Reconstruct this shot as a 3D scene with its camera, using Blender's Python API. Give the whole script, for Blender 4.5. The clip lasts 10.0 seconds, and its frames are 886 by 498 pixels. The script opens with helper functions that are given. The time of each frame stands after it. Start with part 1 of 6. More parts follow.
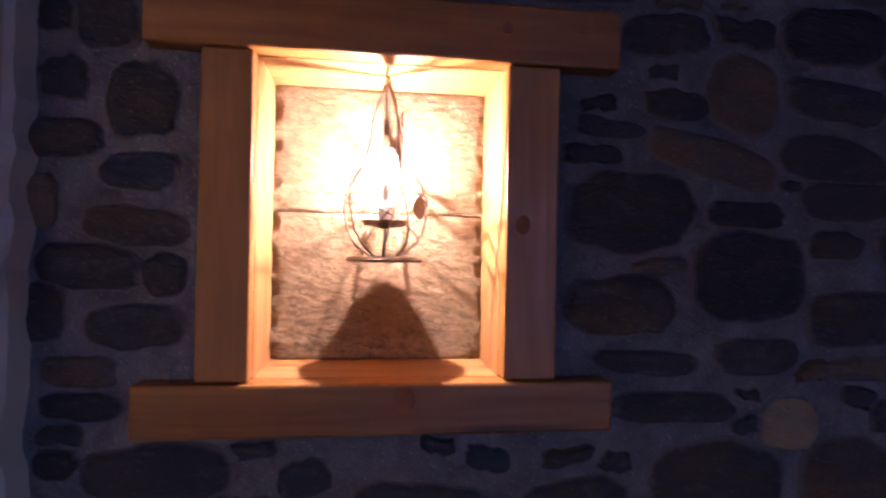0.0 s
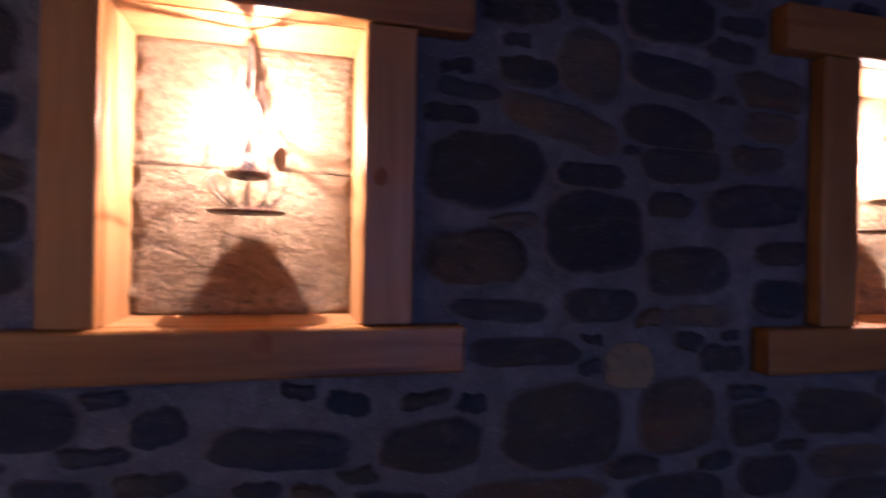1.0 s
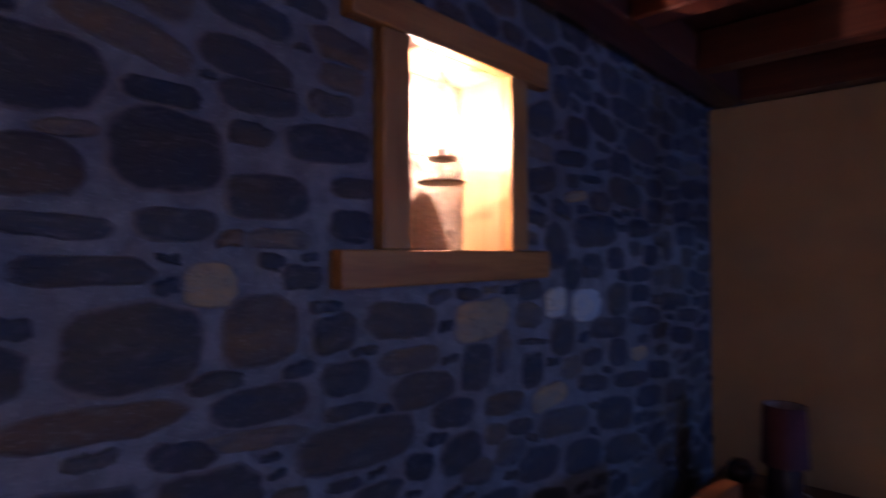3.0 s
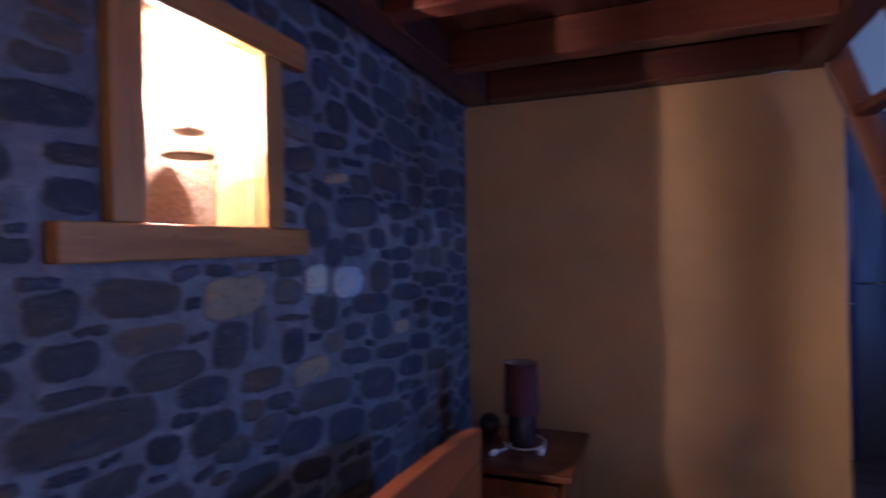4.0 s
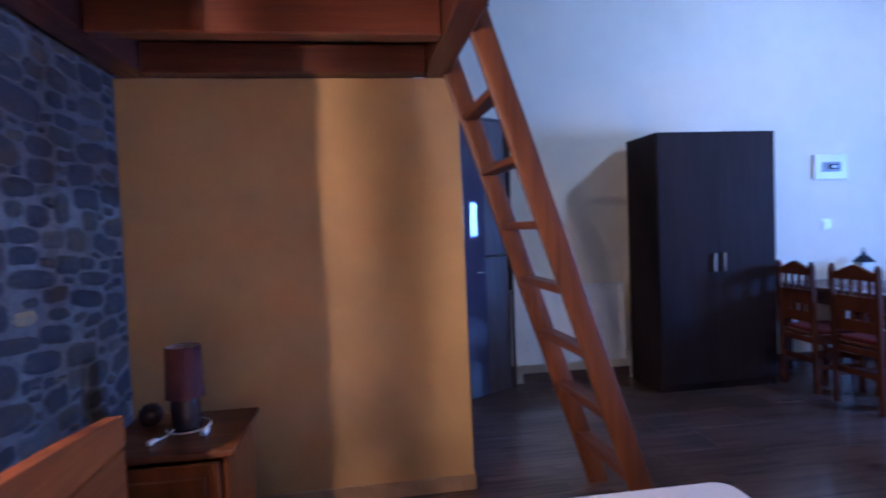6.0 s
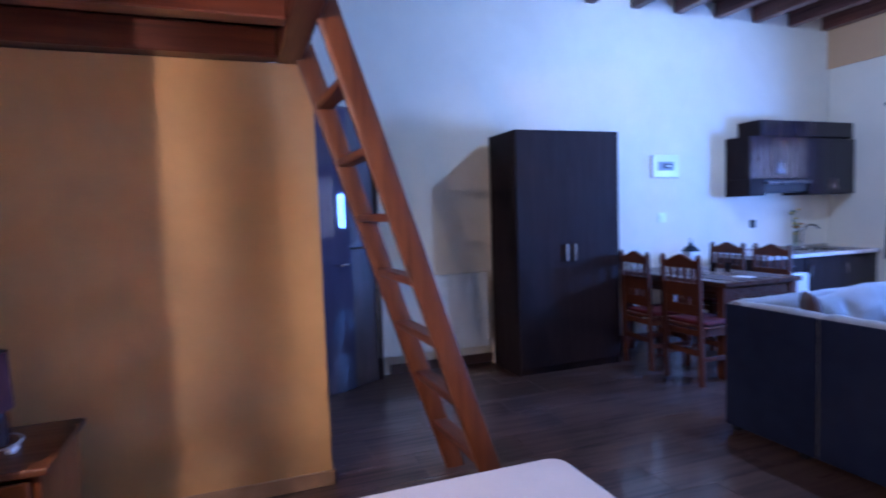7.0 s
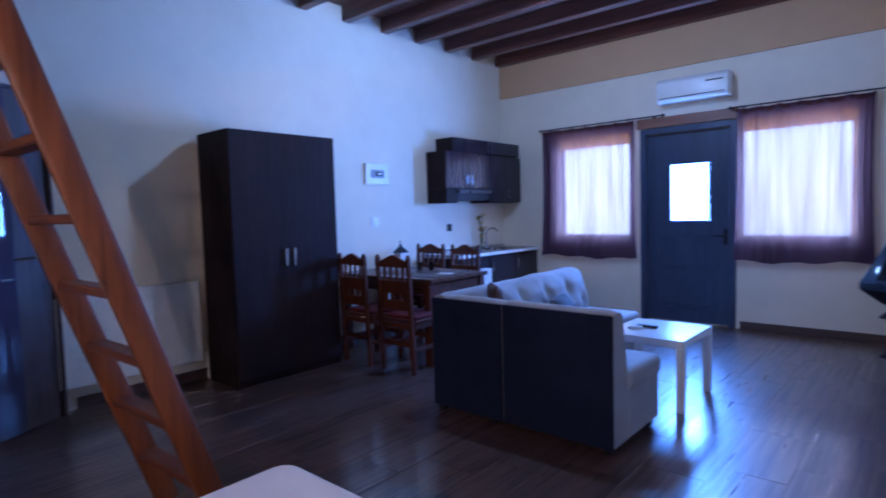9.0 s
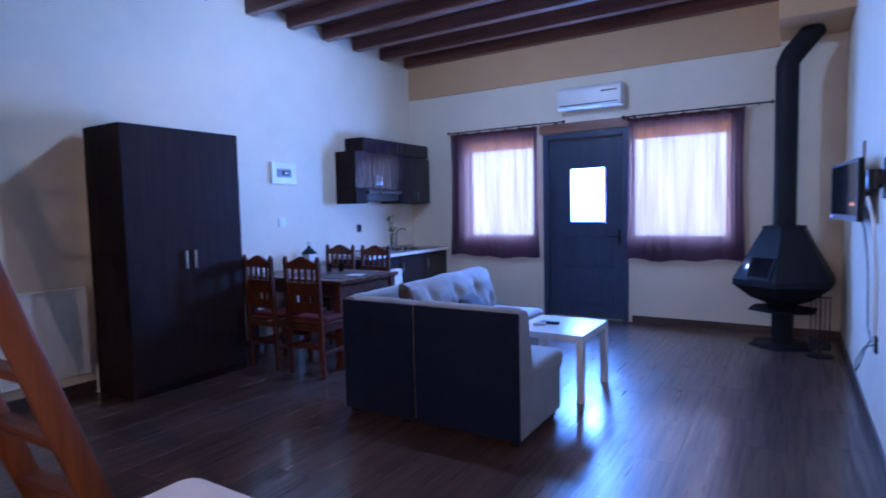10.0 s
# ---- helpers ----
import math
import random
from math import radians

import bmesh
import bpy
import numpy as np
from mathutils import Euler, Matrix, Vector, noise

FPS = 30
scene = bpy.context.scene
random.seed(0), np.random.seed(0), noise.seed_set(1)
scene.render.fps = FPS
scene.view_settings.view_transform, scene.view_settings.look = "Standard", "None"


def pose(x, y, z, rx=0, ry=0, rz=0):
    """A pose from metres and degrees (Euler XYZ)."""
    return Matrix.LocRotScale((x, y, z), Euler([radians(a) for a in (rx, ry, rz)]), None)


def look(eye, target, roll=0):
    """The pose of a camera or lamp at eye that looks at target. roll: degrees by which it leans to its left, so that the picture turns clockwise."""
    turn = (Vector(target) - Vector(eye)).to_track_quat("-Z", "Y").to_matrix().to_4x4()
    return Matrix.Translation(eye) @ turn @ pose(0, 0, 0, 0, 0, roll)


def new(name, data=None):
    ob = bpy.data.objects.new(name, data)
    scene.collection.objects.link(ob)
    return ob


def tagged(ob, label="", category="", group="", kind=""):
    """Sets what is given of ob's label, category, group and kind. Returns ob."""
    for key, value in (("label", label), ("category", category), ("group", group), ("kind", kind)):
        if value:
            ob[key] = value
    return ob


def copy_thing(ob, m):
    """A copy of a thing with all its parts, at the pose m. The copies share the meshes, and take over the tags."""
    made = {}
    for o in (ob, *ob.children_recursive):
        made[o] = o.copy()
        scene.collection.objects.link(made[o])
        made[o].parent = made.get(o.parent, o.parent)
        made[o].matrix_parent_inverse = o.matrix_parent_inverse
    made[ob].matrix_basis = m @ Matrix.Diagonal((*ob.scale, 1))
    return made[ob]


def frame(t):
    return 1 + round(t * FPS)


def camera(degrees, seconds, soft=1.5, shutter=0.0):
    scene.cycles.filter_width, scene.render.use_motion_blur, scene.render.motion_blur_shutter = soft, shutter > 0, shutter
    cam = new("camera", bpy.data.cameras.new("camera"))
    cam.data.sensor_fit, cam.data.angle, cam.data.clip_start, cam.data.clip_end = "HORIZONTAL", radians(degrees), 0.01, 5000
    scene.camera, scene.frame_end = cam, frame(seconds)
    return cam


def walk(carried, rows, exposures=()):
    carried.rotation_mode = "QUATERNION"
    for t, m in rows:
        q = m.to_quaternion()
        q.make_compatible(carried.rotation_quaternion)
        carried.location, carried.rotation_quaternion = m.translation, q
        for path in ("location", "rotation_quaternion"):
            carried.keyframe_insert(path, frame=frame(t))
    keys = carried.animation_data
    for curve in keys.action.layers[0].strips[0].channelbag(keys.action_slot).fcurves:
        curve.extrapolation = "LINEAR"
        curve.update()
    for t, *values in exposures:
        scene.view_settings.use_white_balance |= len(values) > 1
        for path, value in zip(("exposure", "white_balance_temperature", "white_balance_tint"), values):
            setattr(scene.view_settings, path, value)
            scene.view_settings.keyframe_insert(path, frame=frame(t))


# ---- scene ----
SOFT = 1.8
EXPOSURES = [(0, -1.43, 6250, 26), (1.5, -1.5, 6000, 26), (2.5, -1.15, 5850, 25), (3.2, -0.7, 5700, 21), (4.0, 0.0, 5450, 18), (5.0, 0.48, 5650, 15), (5.7, 0.78, 5850, 13), (6.8, 1.08, 5700, 14), (7.5, 1.08, 5350, 15), (8.5, 0.66, 5300, 16), (9.0, 0.52, 5550, 15), (10, 0.6, 5850, 16)]
W_WIN, W_DOOR, SHEER = 25.0, 160.0, 0.12
BULB_STRENGTH, LAMP_STRENGTH = 135000.0, 3900.0
cam = camera(76.7, 10.0, soft=SOFT, shutter=0.75)
# seconds, eye, target, roll
PATH = [
    (0, (0.385, -0.654, 1.666), (0.644, 1.329, 1.677), 1.1),
    (0.5, (0.419, -0.673, 1.641), (0.76, 1.298, 1.646), 1.1),
    (1, (0.461, -0.697, 1.611), (0.982, 1.234, 1.613), 1.2),
    (1.5, (0.507, -0.729, 1.575), (1.231, 1.135, 1.598), 0.9),
    (2, (0.53, -0.737, 1.538), (1.498, 1.013, 1.581), 0.2),
    (2.5, (0.554, -0.757, 1.512), (1.774, 0.827, 1.55), -0.0),
    (4, (0.549, -0.906, 1.445), (2.415, -0.186, 1.434), -1.2),
    (4.5, (0.53, -0.953, 1.43), (2.481, -0.513, 1.4), -1.6),
    (5, (0.498, -1.024, 1.411), (2.487, -0.822, 1.359), -1.7),
    (5.5, (0.466, -1.054, 1.39), (2.464, -1.122, 1.331), -2.1),
    (7, (0.422, -1.232, 1.392), (2.295, -1.922, 1.269), -1.9),
    (7.5, (0.424, -1.241, 1.395), (2.173, -2.202, 1.259), -1.8),
    (8, (0.429, -1.241, 1.388), (2.04, -2.418, 1.25), -1.7),
    (8.5, (0.439, -1.237, 1.379), (1.904, -2.592, 1.242), -1.8),
    (9, (0.432, -1.21, 1.374), (1.75, -2.709, 1.242), -1.6),
    (9.5, (0.428, -1.197, 1.375), (1.61, -2.806, 1.239), -1.6),
    (10, (0.423, -1.179, 1.386), (1.481, -2.87, 1.245), -1.3),
]
walk(cam, [(t, look(eye, target, roll)) for t, eye, target, roll in PATH], EXPOSURES)

# ---------- exposure, world and daylight ----------
world = bpy.data.worlds.new("sky")
scene.world = world
world.use_nodes = True
wn = world.node_tree
sky = wn.nodes.new("ShaderNodeTexSky")
sky.sky_type, sky.sun_disc, sky.sun_elevation, sky.sun_rotation = "NISHITA", False, radians(40), radians(200)
wn.links.new(sky.outputs[0], wn.nodes["Background"].inputs[0])
wn.nodes["Background"].inputs[1].default_value = 0.1

SOUTH, EAST, CEIL = -7.93, 5.16, 3.57
DAY, SUNLIT = (0.13, 0.33, 1.0), (0.58, 0.70, 1.0)


def daylight(x0, x1, z0, z1, y, watts, c):
    """Sky light standing in a window opening, facing the room."""
    data = bpy.data.lights.new("window_daylight", "AREA")
    data.shape, data.size, data.size_y, data.energy, data.color = "RECTANGLE", x1 - x0, z1 - z0, watts, c
    ob = new("window_daylight", data)
    ob.matrix_world = pose((x0 + x1) / 2, y, (z0 + z1) / 2, 90, 0, 0)
    return ob


daylight(3.26, 4.23, 1.01, 2.285, SOUTH - 0.17, W_WIN, SUNLIT)
daylight(0.99, 2.03, 1.01, 2.285, SOUTH - 0.17, W_WIN, SUNLIT)
daylight(2.345, 2.797, 1.18, 1.866, SOUTH - 0.13, W_DOOR, DAY)


# ---------- mesh helpers ----------
def blend_in(bm, other):
    me = bpy.data.meshes.new("t")
    other.to_mesh(me)
    bm.from_mesh(me)
    bpy.data.meshes.remove(me)
    other.free()


def box(bm, x0, x1, y0, y1, z0, z1, bev=0.0, seg=1, m=None):
    """A box, with its edges bevelled, into bm."""
    t = bmesh.new()
    bmesh.ops.create_cube(t, size=1)
    for v in t.verts:
        v.co = Vector((x0 + (v.co.x + .5) * (x1 - x0), y0 + (v.co.y + .5) * (y1 - y0), z0 + (v.co.z + .5) * (z1 - z0)))
    if bev:
        bmesh.ops.bevel(t, geom=t.edges[:], offset=bev, segments=seg, profile=0.5, affect="EDGES")
    if m is not None:
        t.transform(m)
    blend_in(bm, t)
    return bm


def boxes(*rows, bev=0.0, seg=1):
    bm = bmesh.new()
    for r in rows:
        box(bm, *r, bev=bev, seg=seg)
    return bm


def cube(x0, x1, y0, y1, z0, z1, bev=0.004, seg=1, m=None):
    return box(bmesh.new(), x0, x1, y0, y1, z0, z1, bev, seg, m)


def lathe(profile, n=24, cx=0.0, cy=0.0, bm=None, phase=0.0):
    """Turn a list of (radius, z) round the upright axis."""
    bm = bm or bmesh.new()
    rings = []
    for r, z in profile:
        rings.append([bm.verts.new((cx + r * math.cos(phase + 2 * math.pi * i / n), cy + r * math.sin(phase + 2 * math.pi * i / n), z)) for i in range(n)])
    for a, b in zip(rings, rings[1:]):
        for i in range(n):
            bm.faces.new((a[i], a[(i + 1) % n], b[(i + 1) % n], b[i]))
    bm.faces.new(rings[0][::-1])
    bm.faces.new(rings[-1])
    bmesh.ops.recalc_face_normals(bm, faces=bm.faces[:])
    return bm


def tube(points, r, n=8, bm=None, closed=False):
    """A round bar along points; r is one radius or one for each point."""
    bm = bm or bmesh.new()
    pts = [Vector(p) for p in points]
    rad = r if isinstance(r, (list, tuple)) else [r] * len(pts)
    rings, up = [], None
    for i, p in enumerate(pts):
        a = pts[i - 1] if i or closed else p
        b = pts[(i + 1) % len(pts)] if i + 1 < len(pts) or closed else p
        d = (b - a).normalized()
        if up is None:
            up = d.orthogonal().normalized()
        up = (up - d * up.dot(d)).normalized()
        side = d.cross(up)
        rings.append([bm.verts.new(p + rad[i] * (math.cos(2 * math.pi * k / n) * up + math.sin(2 * math.pi * k / n) * side)) for k in range(n)])
    pairs = list(zip(rings, rings[1:])) + ([(rings[-1], rings[0])] if closed else [])
    for a, b in pairs:
        for k in range(n):
            bm.faces.new((a[k], a[(k + 1) % n], b[(k + 1) % n], b[k]))
    if not closed:
        bm.faces.new(rings[0][::-1])
        bm.faces.new(rings[-1])
    bmesh.ops.recalc_face_normals(bm, faces=bm.faces[:])
    return bm


def mesh_of(name, bm, material, smooth=False):
    me = bpy.data.meshes.new(name)
    bm.to_mesh(me)
    bm.free()
    me.materials.append(material)
    if smooth:
        me.shade_smooth()
        me.set_sharp_from_angle(angle=radians(40))
    return me


def solid(name, bm, material, label="", category="", group="", kind="", at=None, smooth=False):
    """One mesh object at top level."""
    ob = new(name, mesh_of(name, bm, material, smooth))
    if at is not None:
        ob.matrix_world = at
    return tagged(ob, label, category, group, kind)


def thing(name, at, label, category, group=""):
    """An Empty at a thing's base, which carries its parts."""
    ob = new(name)
    ob.empty_display_size = 0.1
    ob.matrix_world = at if isinstance(at, Matrix) else Matrix.Translation(at)
    return tagged(ob, label, category, group)


def part(name, bm, material, parent, label="", at=None, smooth=False):
    ob = new(name, mesh_of(name, bm, material, smooth))
    ob.parent = parent
    if at is not None:
        ob.matrix_basis = at
    return tagged(ob, label)


def piece(name, me, parent, m):
    ob = new(name, me)
    ob.parent = parent
    ob.matrix_basis = m
    return ob


# ---------- materials ----------
def material(name):
    m = bpy.data.materials.new(name)
    m.use_nodes = True
    nt = m.node_tree
    return m, nt, nt.nodes["Principled BSDF"]


def coords(nt, scale=(1, 1, 1), world_space=False):
    tc = nt.nodes.new("ShaderNodeTexCoord")
    mp = nt.nodes.new("ShaderNodeMapping")
    mp.inputs["Scale"].default_value = scale
    if world_space:
        geo = nt.nodes.new("ShaderNodeNewGeometry")
        nt.links.new(geo.outputs["Position"], mp.inputs[0])
    else:
        nt.links.new(tc.outputs["Object"], mp.inputs[0])
    return mp.outputs[0]


def noise_tex(nt, vec, scale, detail=4.0, rough=0.55, dist=0.0):
    n = nt.nodes.new("ShaderNodeTexNoise")
    n.inputs["Scale"].default_value, n.inputs["Detail"].default_value = scale, detail
    n.inputs["Roughness"].default_value, n.inputs["Distortion"].default_value = rough, dist
    if vec is not None:
        nt.links.new(vec, n.inputs["Vector"])
    return n.outputs["Fac"]


def ramp(nt, fac, stops):
    r = nt.nodes.new("ShaderNodeValToRGB")
    el = r.color_ramp.elements
    while len(el) < len(stops):
        el.new(0.5)
    for e, (p, c) in zip(el, stops):
        e.position, e.color = p, (*c, 1) if len(c) == 3 else c
    nt.links.new(fac, r.inputs[0])
    return r.outputs[0]


def mix(nt, fac, a, b, mode="MIX"):
    m = nt.nodes.new("ShaderNodeMix")
    m.data_type, m.blend_type = "RGBA", mode
    for sock, v in ((m.inputs[0], fac), (m.inputs[6], a), (m.inputs[7], b)):
        if isinstance(v, (int, float)):
            sock.default_value = v
        elif isinstance(v, tuple):
            sock.default_value = (*v, 1)
        else:
            nt.links.new(v, sock)
    return m.outputs[2]


def bump(nt, b, height, strength, dist=0.01):
    n = nt.nodes.new("ShaderNodeBump")
    n.inputs["Strength"].default_value, n.inputs["Distance"].default_value = strength, dist
    nt.links.new(height, n.inputs["Height"])
    nt.links.new(n.outputs[0], b.inputs["Normal"])


def shade(c, k):
    return tuple(min(1.0, v * k) for v in c)


def plain(name, c, rough=0.5, metal=0.0, vary=0.12, scale=6.0, bumps=0.05, fine=120.0):
    """Paint, plastic or metal, with slight wear at two scales."""
    m, nt, b = material(name)
    v = coords(nt)
    f = noise_tex(nt, v, scale, 5)
    nt.links.new(ramp(nt, f, [(0.3, shade(c, 1 - vary)), (0.7, shade(c, 1 + vary))]), b.inputs["Base Color"])
    g = noise_tex(nt, v, fine, 3)
    r = ramp(nt, f, [(0.3, (rough * 0.85,) * 3), (0.7, (min(1, rough * 1.15),) * 3)])
    nt.links.new(r, b.inputs["Roughness"])
    b.inputs["Metallic"].default_value = metal
    if bumps:
        bump(nt, b, g, bumps, 0.002)
    return m


def wood(name, dark, light, axis="x", rough=0.45, scale=1.0, knots=True, bumps=0.15, swirl=0.6):
    """Planed wood: streaks along the grain, broad bands, and a few knots."""
    m, nt, b = material(name)
    s = {"x": (1.2, 18, 18), "y": (18, 1.2, 18), "z": (18, 18, 1.2)}[axis]
    info = nt.nodes.new("ShaderNodeObjectInfo")
    v = coords(nt, tuple(k * scale for k in s))
    off = nt.nodes.new("ShaderNodeVectorMath")
    off.operation = "MULTIPLY_ADD"
    off.inputs[1].default_value = (37.0, 41.0, 29.0)
    nt.links.new(info.outputs["Random"], off.inputs[0])
    nt.links.new(v, off.inputs[2])
    v = off.outputs[0]
    grain = noise_tex(nt, v, 2.2, 6, 0.62, swirl)
    broad = noise_tex(nt, v, 0.45, 2, 0.5, 1.2)
    c = ramp(nt, grain, [(0.3, dark), (0.62, light)])
    c = mix(nt, 0.45, c, ramp(nt, broad, [(0.35, shade(dark, 0.9)), (0.65, shade(light, 1.1))]))
    if knots:
        k = nt.nodes.new("ShaderNodeTexVoronoi")
        k.inputs["Scale"].default_value = 0.55
        nt.links.new(v, k.inputs["Vector"])
        c = mix(nt, ramp(nt, k.outputs["Distance"], [(0.05, (0.85,) * 3), (0.16, (0, 0, 0))]), c, shade(dark, 0.35))
    nt.links.new(c, b.inputs["Base Color"])
    nt.links.new(ramp(nt, grain, [(0.3, (rough * 1.2,) * 3), (0.7, (rough * 0.85,) * 3)]), b.inputs["Roughness"])
    bump(nt, b, grain, bumps, 0.003)
    return m


def plaster(name, c, stain=0.10, bumps=0.25, rough=0.85):
    """Trowelled wall plaster: soft clouds, fine grit, slow waves."""
    m, nt, b = material(name)
    v = coords(nt, world_space=True)
    big = noise_tex(nt, v, 0.9, 4, 0.6, 0.4)
    mid = noise_tex(nt, v, 5.0, 5, 0.6)
    fine = noise_tex(nt, v, 90.0, 3, 0.6)
    col = ramp(nt, big, [(0.3, shade(c, 1 - stain)), (0.7, shade(c, 1 + stain * 0.4))])
    col = mix(nt, 0.3, col, ramp(nt, mid, [(0.3, shade(c, 1 - stain)), (0.7, shade(c, 1 + stain * 0.5))]))
    nt.links.new(col, b.inputs["Base Color"])
    b.inputs["Roughness"].default_value = rough
    mx = nt.nodes.new("ShaderNodeMath")
    mx.operation = "MULTIPLY_ADD"
    mx.inputs[1].default_value = 0.15
    nt.links.new(fine, mx.inputs[0])
    nt.links.new(mid, mx.inputs[2])
    bump(nt, b, mx.outputs[0], bumps, 0.012)
    return m


def stone_mat(name, stops, speck=0.5, rough=0.75, island=False):
    """Rubble stone: each one its own tone, with rust and blue patches, bedding streaks and specks."""
    m, nt, b = material(name)
    if island:
        chance = nt.nodes.new("ShaderNodeNewGeometry").outputs["Random Per Island"]
    else:
        chance = nt.nodes.new("ShaderNodeObjectInfo").outputs["Random"]
    v = coords(nt, (20, 20, 45), world_space=True)
    off = nt.nodes.new("ShaderNodeVectorMath")
    off.operation = "MULTIPLY_ADD"
    off.inputs[1].default_value = (37.0, 41.0, 29.0)
    nt.links.new(chance, off.inputs[0])
    nt.links.new(v, off.inputs[2])
    v = off.outputs[0]
    bed = noise_tex(nt, v, 0.9, 6, 0.68, 0.8)
    blot = noise_tex(nt, v, 0.33, 3, 0.6, 0.5)
    fine = noise_tex(nt, v, 6.0, 5, 0.65)
    base = ramp(nt, chance, stops)
    warm = mix(nt, 1.0, base, (1.34, 1.16, 0.95), "MULTIPLY")
    cold = mix(nt, 1.0, base, (0.82, 0.96, 1.22), "MULTIPLY")
    col = mix(nt, ramp(nt, blot, [(0.40, (0, 0, 0)), (0.62, (1, 1, 1))]), cold, warm)
    col = mix(nt, ramp(nt, bed, [(0.55, (0, 0, 0)), (0.76, (0.5,) * 3)]), col, (0.20, 0.18, 0.165))
    col = mix(nt, ramp(nt, bed, [(0.25, (0.85,) * 3), (0.45, (0, 0, 0))]), col, (0.034, 0.037, 0.047))
    col = mix(nt, ramp(nt, fine, [(0.58, (0, 0, 0)), (0.72, (speck,) * 3)]), col, (0.34, 0.31, 0.28))
    rim = nt.nodes.new("ShaderNodeAttribute")
    rim.attribute_name = "rim"
    smear = nt.nodes.new("ShaderNodeMath")
    smear.operation = "MULTIPLY_ADD"
    smear.inputs[1].default_value = 0.7
    nt.links.new(noise_tex(nt, coords(nt, world_space=True), 38, 5, 0.65, 0.6), smear.inputs[0])
    nt.links.new(rim.outputs["Fac"], smear.inputs[2])
    col = mix(nt, ramp(nt, smear.outputs[0], [(0.56, (0, 0, 0)), (0.92, (1, 1, 1))]), col, (0.165, 0.140, 0.143))
    nt.links.new(col, b.inputs["Base Color"])
    b.inputs["Roughness"].default_value = rough
    mx = nt.nodes.new("ShaderNodeMath")
    mx.operation = "MULTIPLY_ADD"
    mx.inputs[1].default_value = 0.45
    nt.links.new(fine, mx.inputs[0])
    nt.links.new(bed, mx.inputs[2])
    bump(nt, b, mx.outputs[0], 1.0, 0.012)
    return m


def mortar_mat():
    """Lime mortar smeared by hand: damp patches, sand grains, pits."""
    m, nt, b = material("grey_lime_mortar")
    v = coords(nt, world_space=True)
    big, mid, grit = noise_tex(nt, v, 2.5, 4, 0.6, 0.4), noise_tex(nt, v, 22, 6, 0.65, 0.5), noise_tex(nt, v, 240, 3, 0.6)
    col = ramp(nt, mid, [(0.3, (0.100, 0.092, 0.094)), (0.55, (0.195, 0.180, 0.184)), (0.75, (0.27, 0.252, 0.25))])
    col = mix(nt, ramp(nt, big, [(0.4, (0.55,) * 3), (0.65, (0, 0, 0))]), col, (0.100, 0.095, 0.098))
    col = mix(nt, ramp(nt, grit, [(0.60, (0, 0, 0)), (0.72, (0.5,) * 3)]), col, (0.45, 0.42, 0.41))
    nt.links.new(col, b.inputs["Base Color"])
    b.inputs["Roughness"].default_value = 0.95
    mx = nt.nodes.new("ShaderNodeMath")
    mx.operation = "MULTIPLY_ADD"
    mx.inputs[1].default_value = 0.12
    nt.links.new(grit, mx.inputs[0])
    nt.links.new(mid, mx.inputs[2])
    bump(nt, b, mx.outputs[0], 1.0, 0.014)
    return m


def sandstone(name, c):
    """Split sandstone: flaky relief along its bed, dark pits, pale grains."""
    m, nt, b = material(name)
    v = coords(nt, (1, 1, 1.7), world_space=True)
    big, mid, grit = noise_tex(nt, v, 9, 5, 0.6, 0.3), noise_tex(nt, v, 70, 7, 0.72, 0.5), noise_tex(nt, v, 420, 3, 0.6)
    col = ramp(nt, mid, [(0.30, shade(c, 0.30)), (0.5, c), (0.70, shade(c, 1.45))])
    col = mix(nt, ramp(nt, big, [(0.38, (0.6,) * 3), (0.6, (0, 0, 0))]), col, (c[0] * 0.75, c[1] * 0.62, c[2] * 0.5))
    col = mix(nt, ramp(nt, grit, [(0.35, (0.5,) * 3), (0.48, (0, 0, 0))]), col, shade(c, 0.4))
    nt.links.new(col, b.inputs["Base Color"])
    b.inputs["Roughness"].default_value = 0.95
    mx = nt.nodes.new("ShaderNodeMath")
    mx.operation = "MULTIPLY_ADD"
    mx.inputs[1].default_value = 0.25
    nt.links.new(grit, mx.inputs[0])
    nt.links.new(mid, mx.inputs[2])
    bump(nt, b, mx.outputs[0], 1.0, 0.010)
    return m


def fabric(name, c, weave=420.0, rough=0.9, vary=0.1, sheen=0.2):
    m, nt, b = material(name)
    v = coords(nt)
    f = noise_tex(nt, v, 7, 4)
    g = noise_tex(nt, v, weave, 2)
    col = ramp(nt, f, [(0.3, shade(c, 1 - vary)), (0.7, shade(c, 1 + vary))])
    col = mix(nt, 0.25, col, ramp(nt, g, [(0.35, shade(c, 0.75)), (0.65, shade(c, 1.2))]))
    nt.links.new(col, b.inputs["Base Color"])
    b.inputs["Roughness"].default_value = rough
    b.inputs["Sheen Weight"].default_value = sheen
    bump(nt, b, g, 0.25, 0.002)
    return m


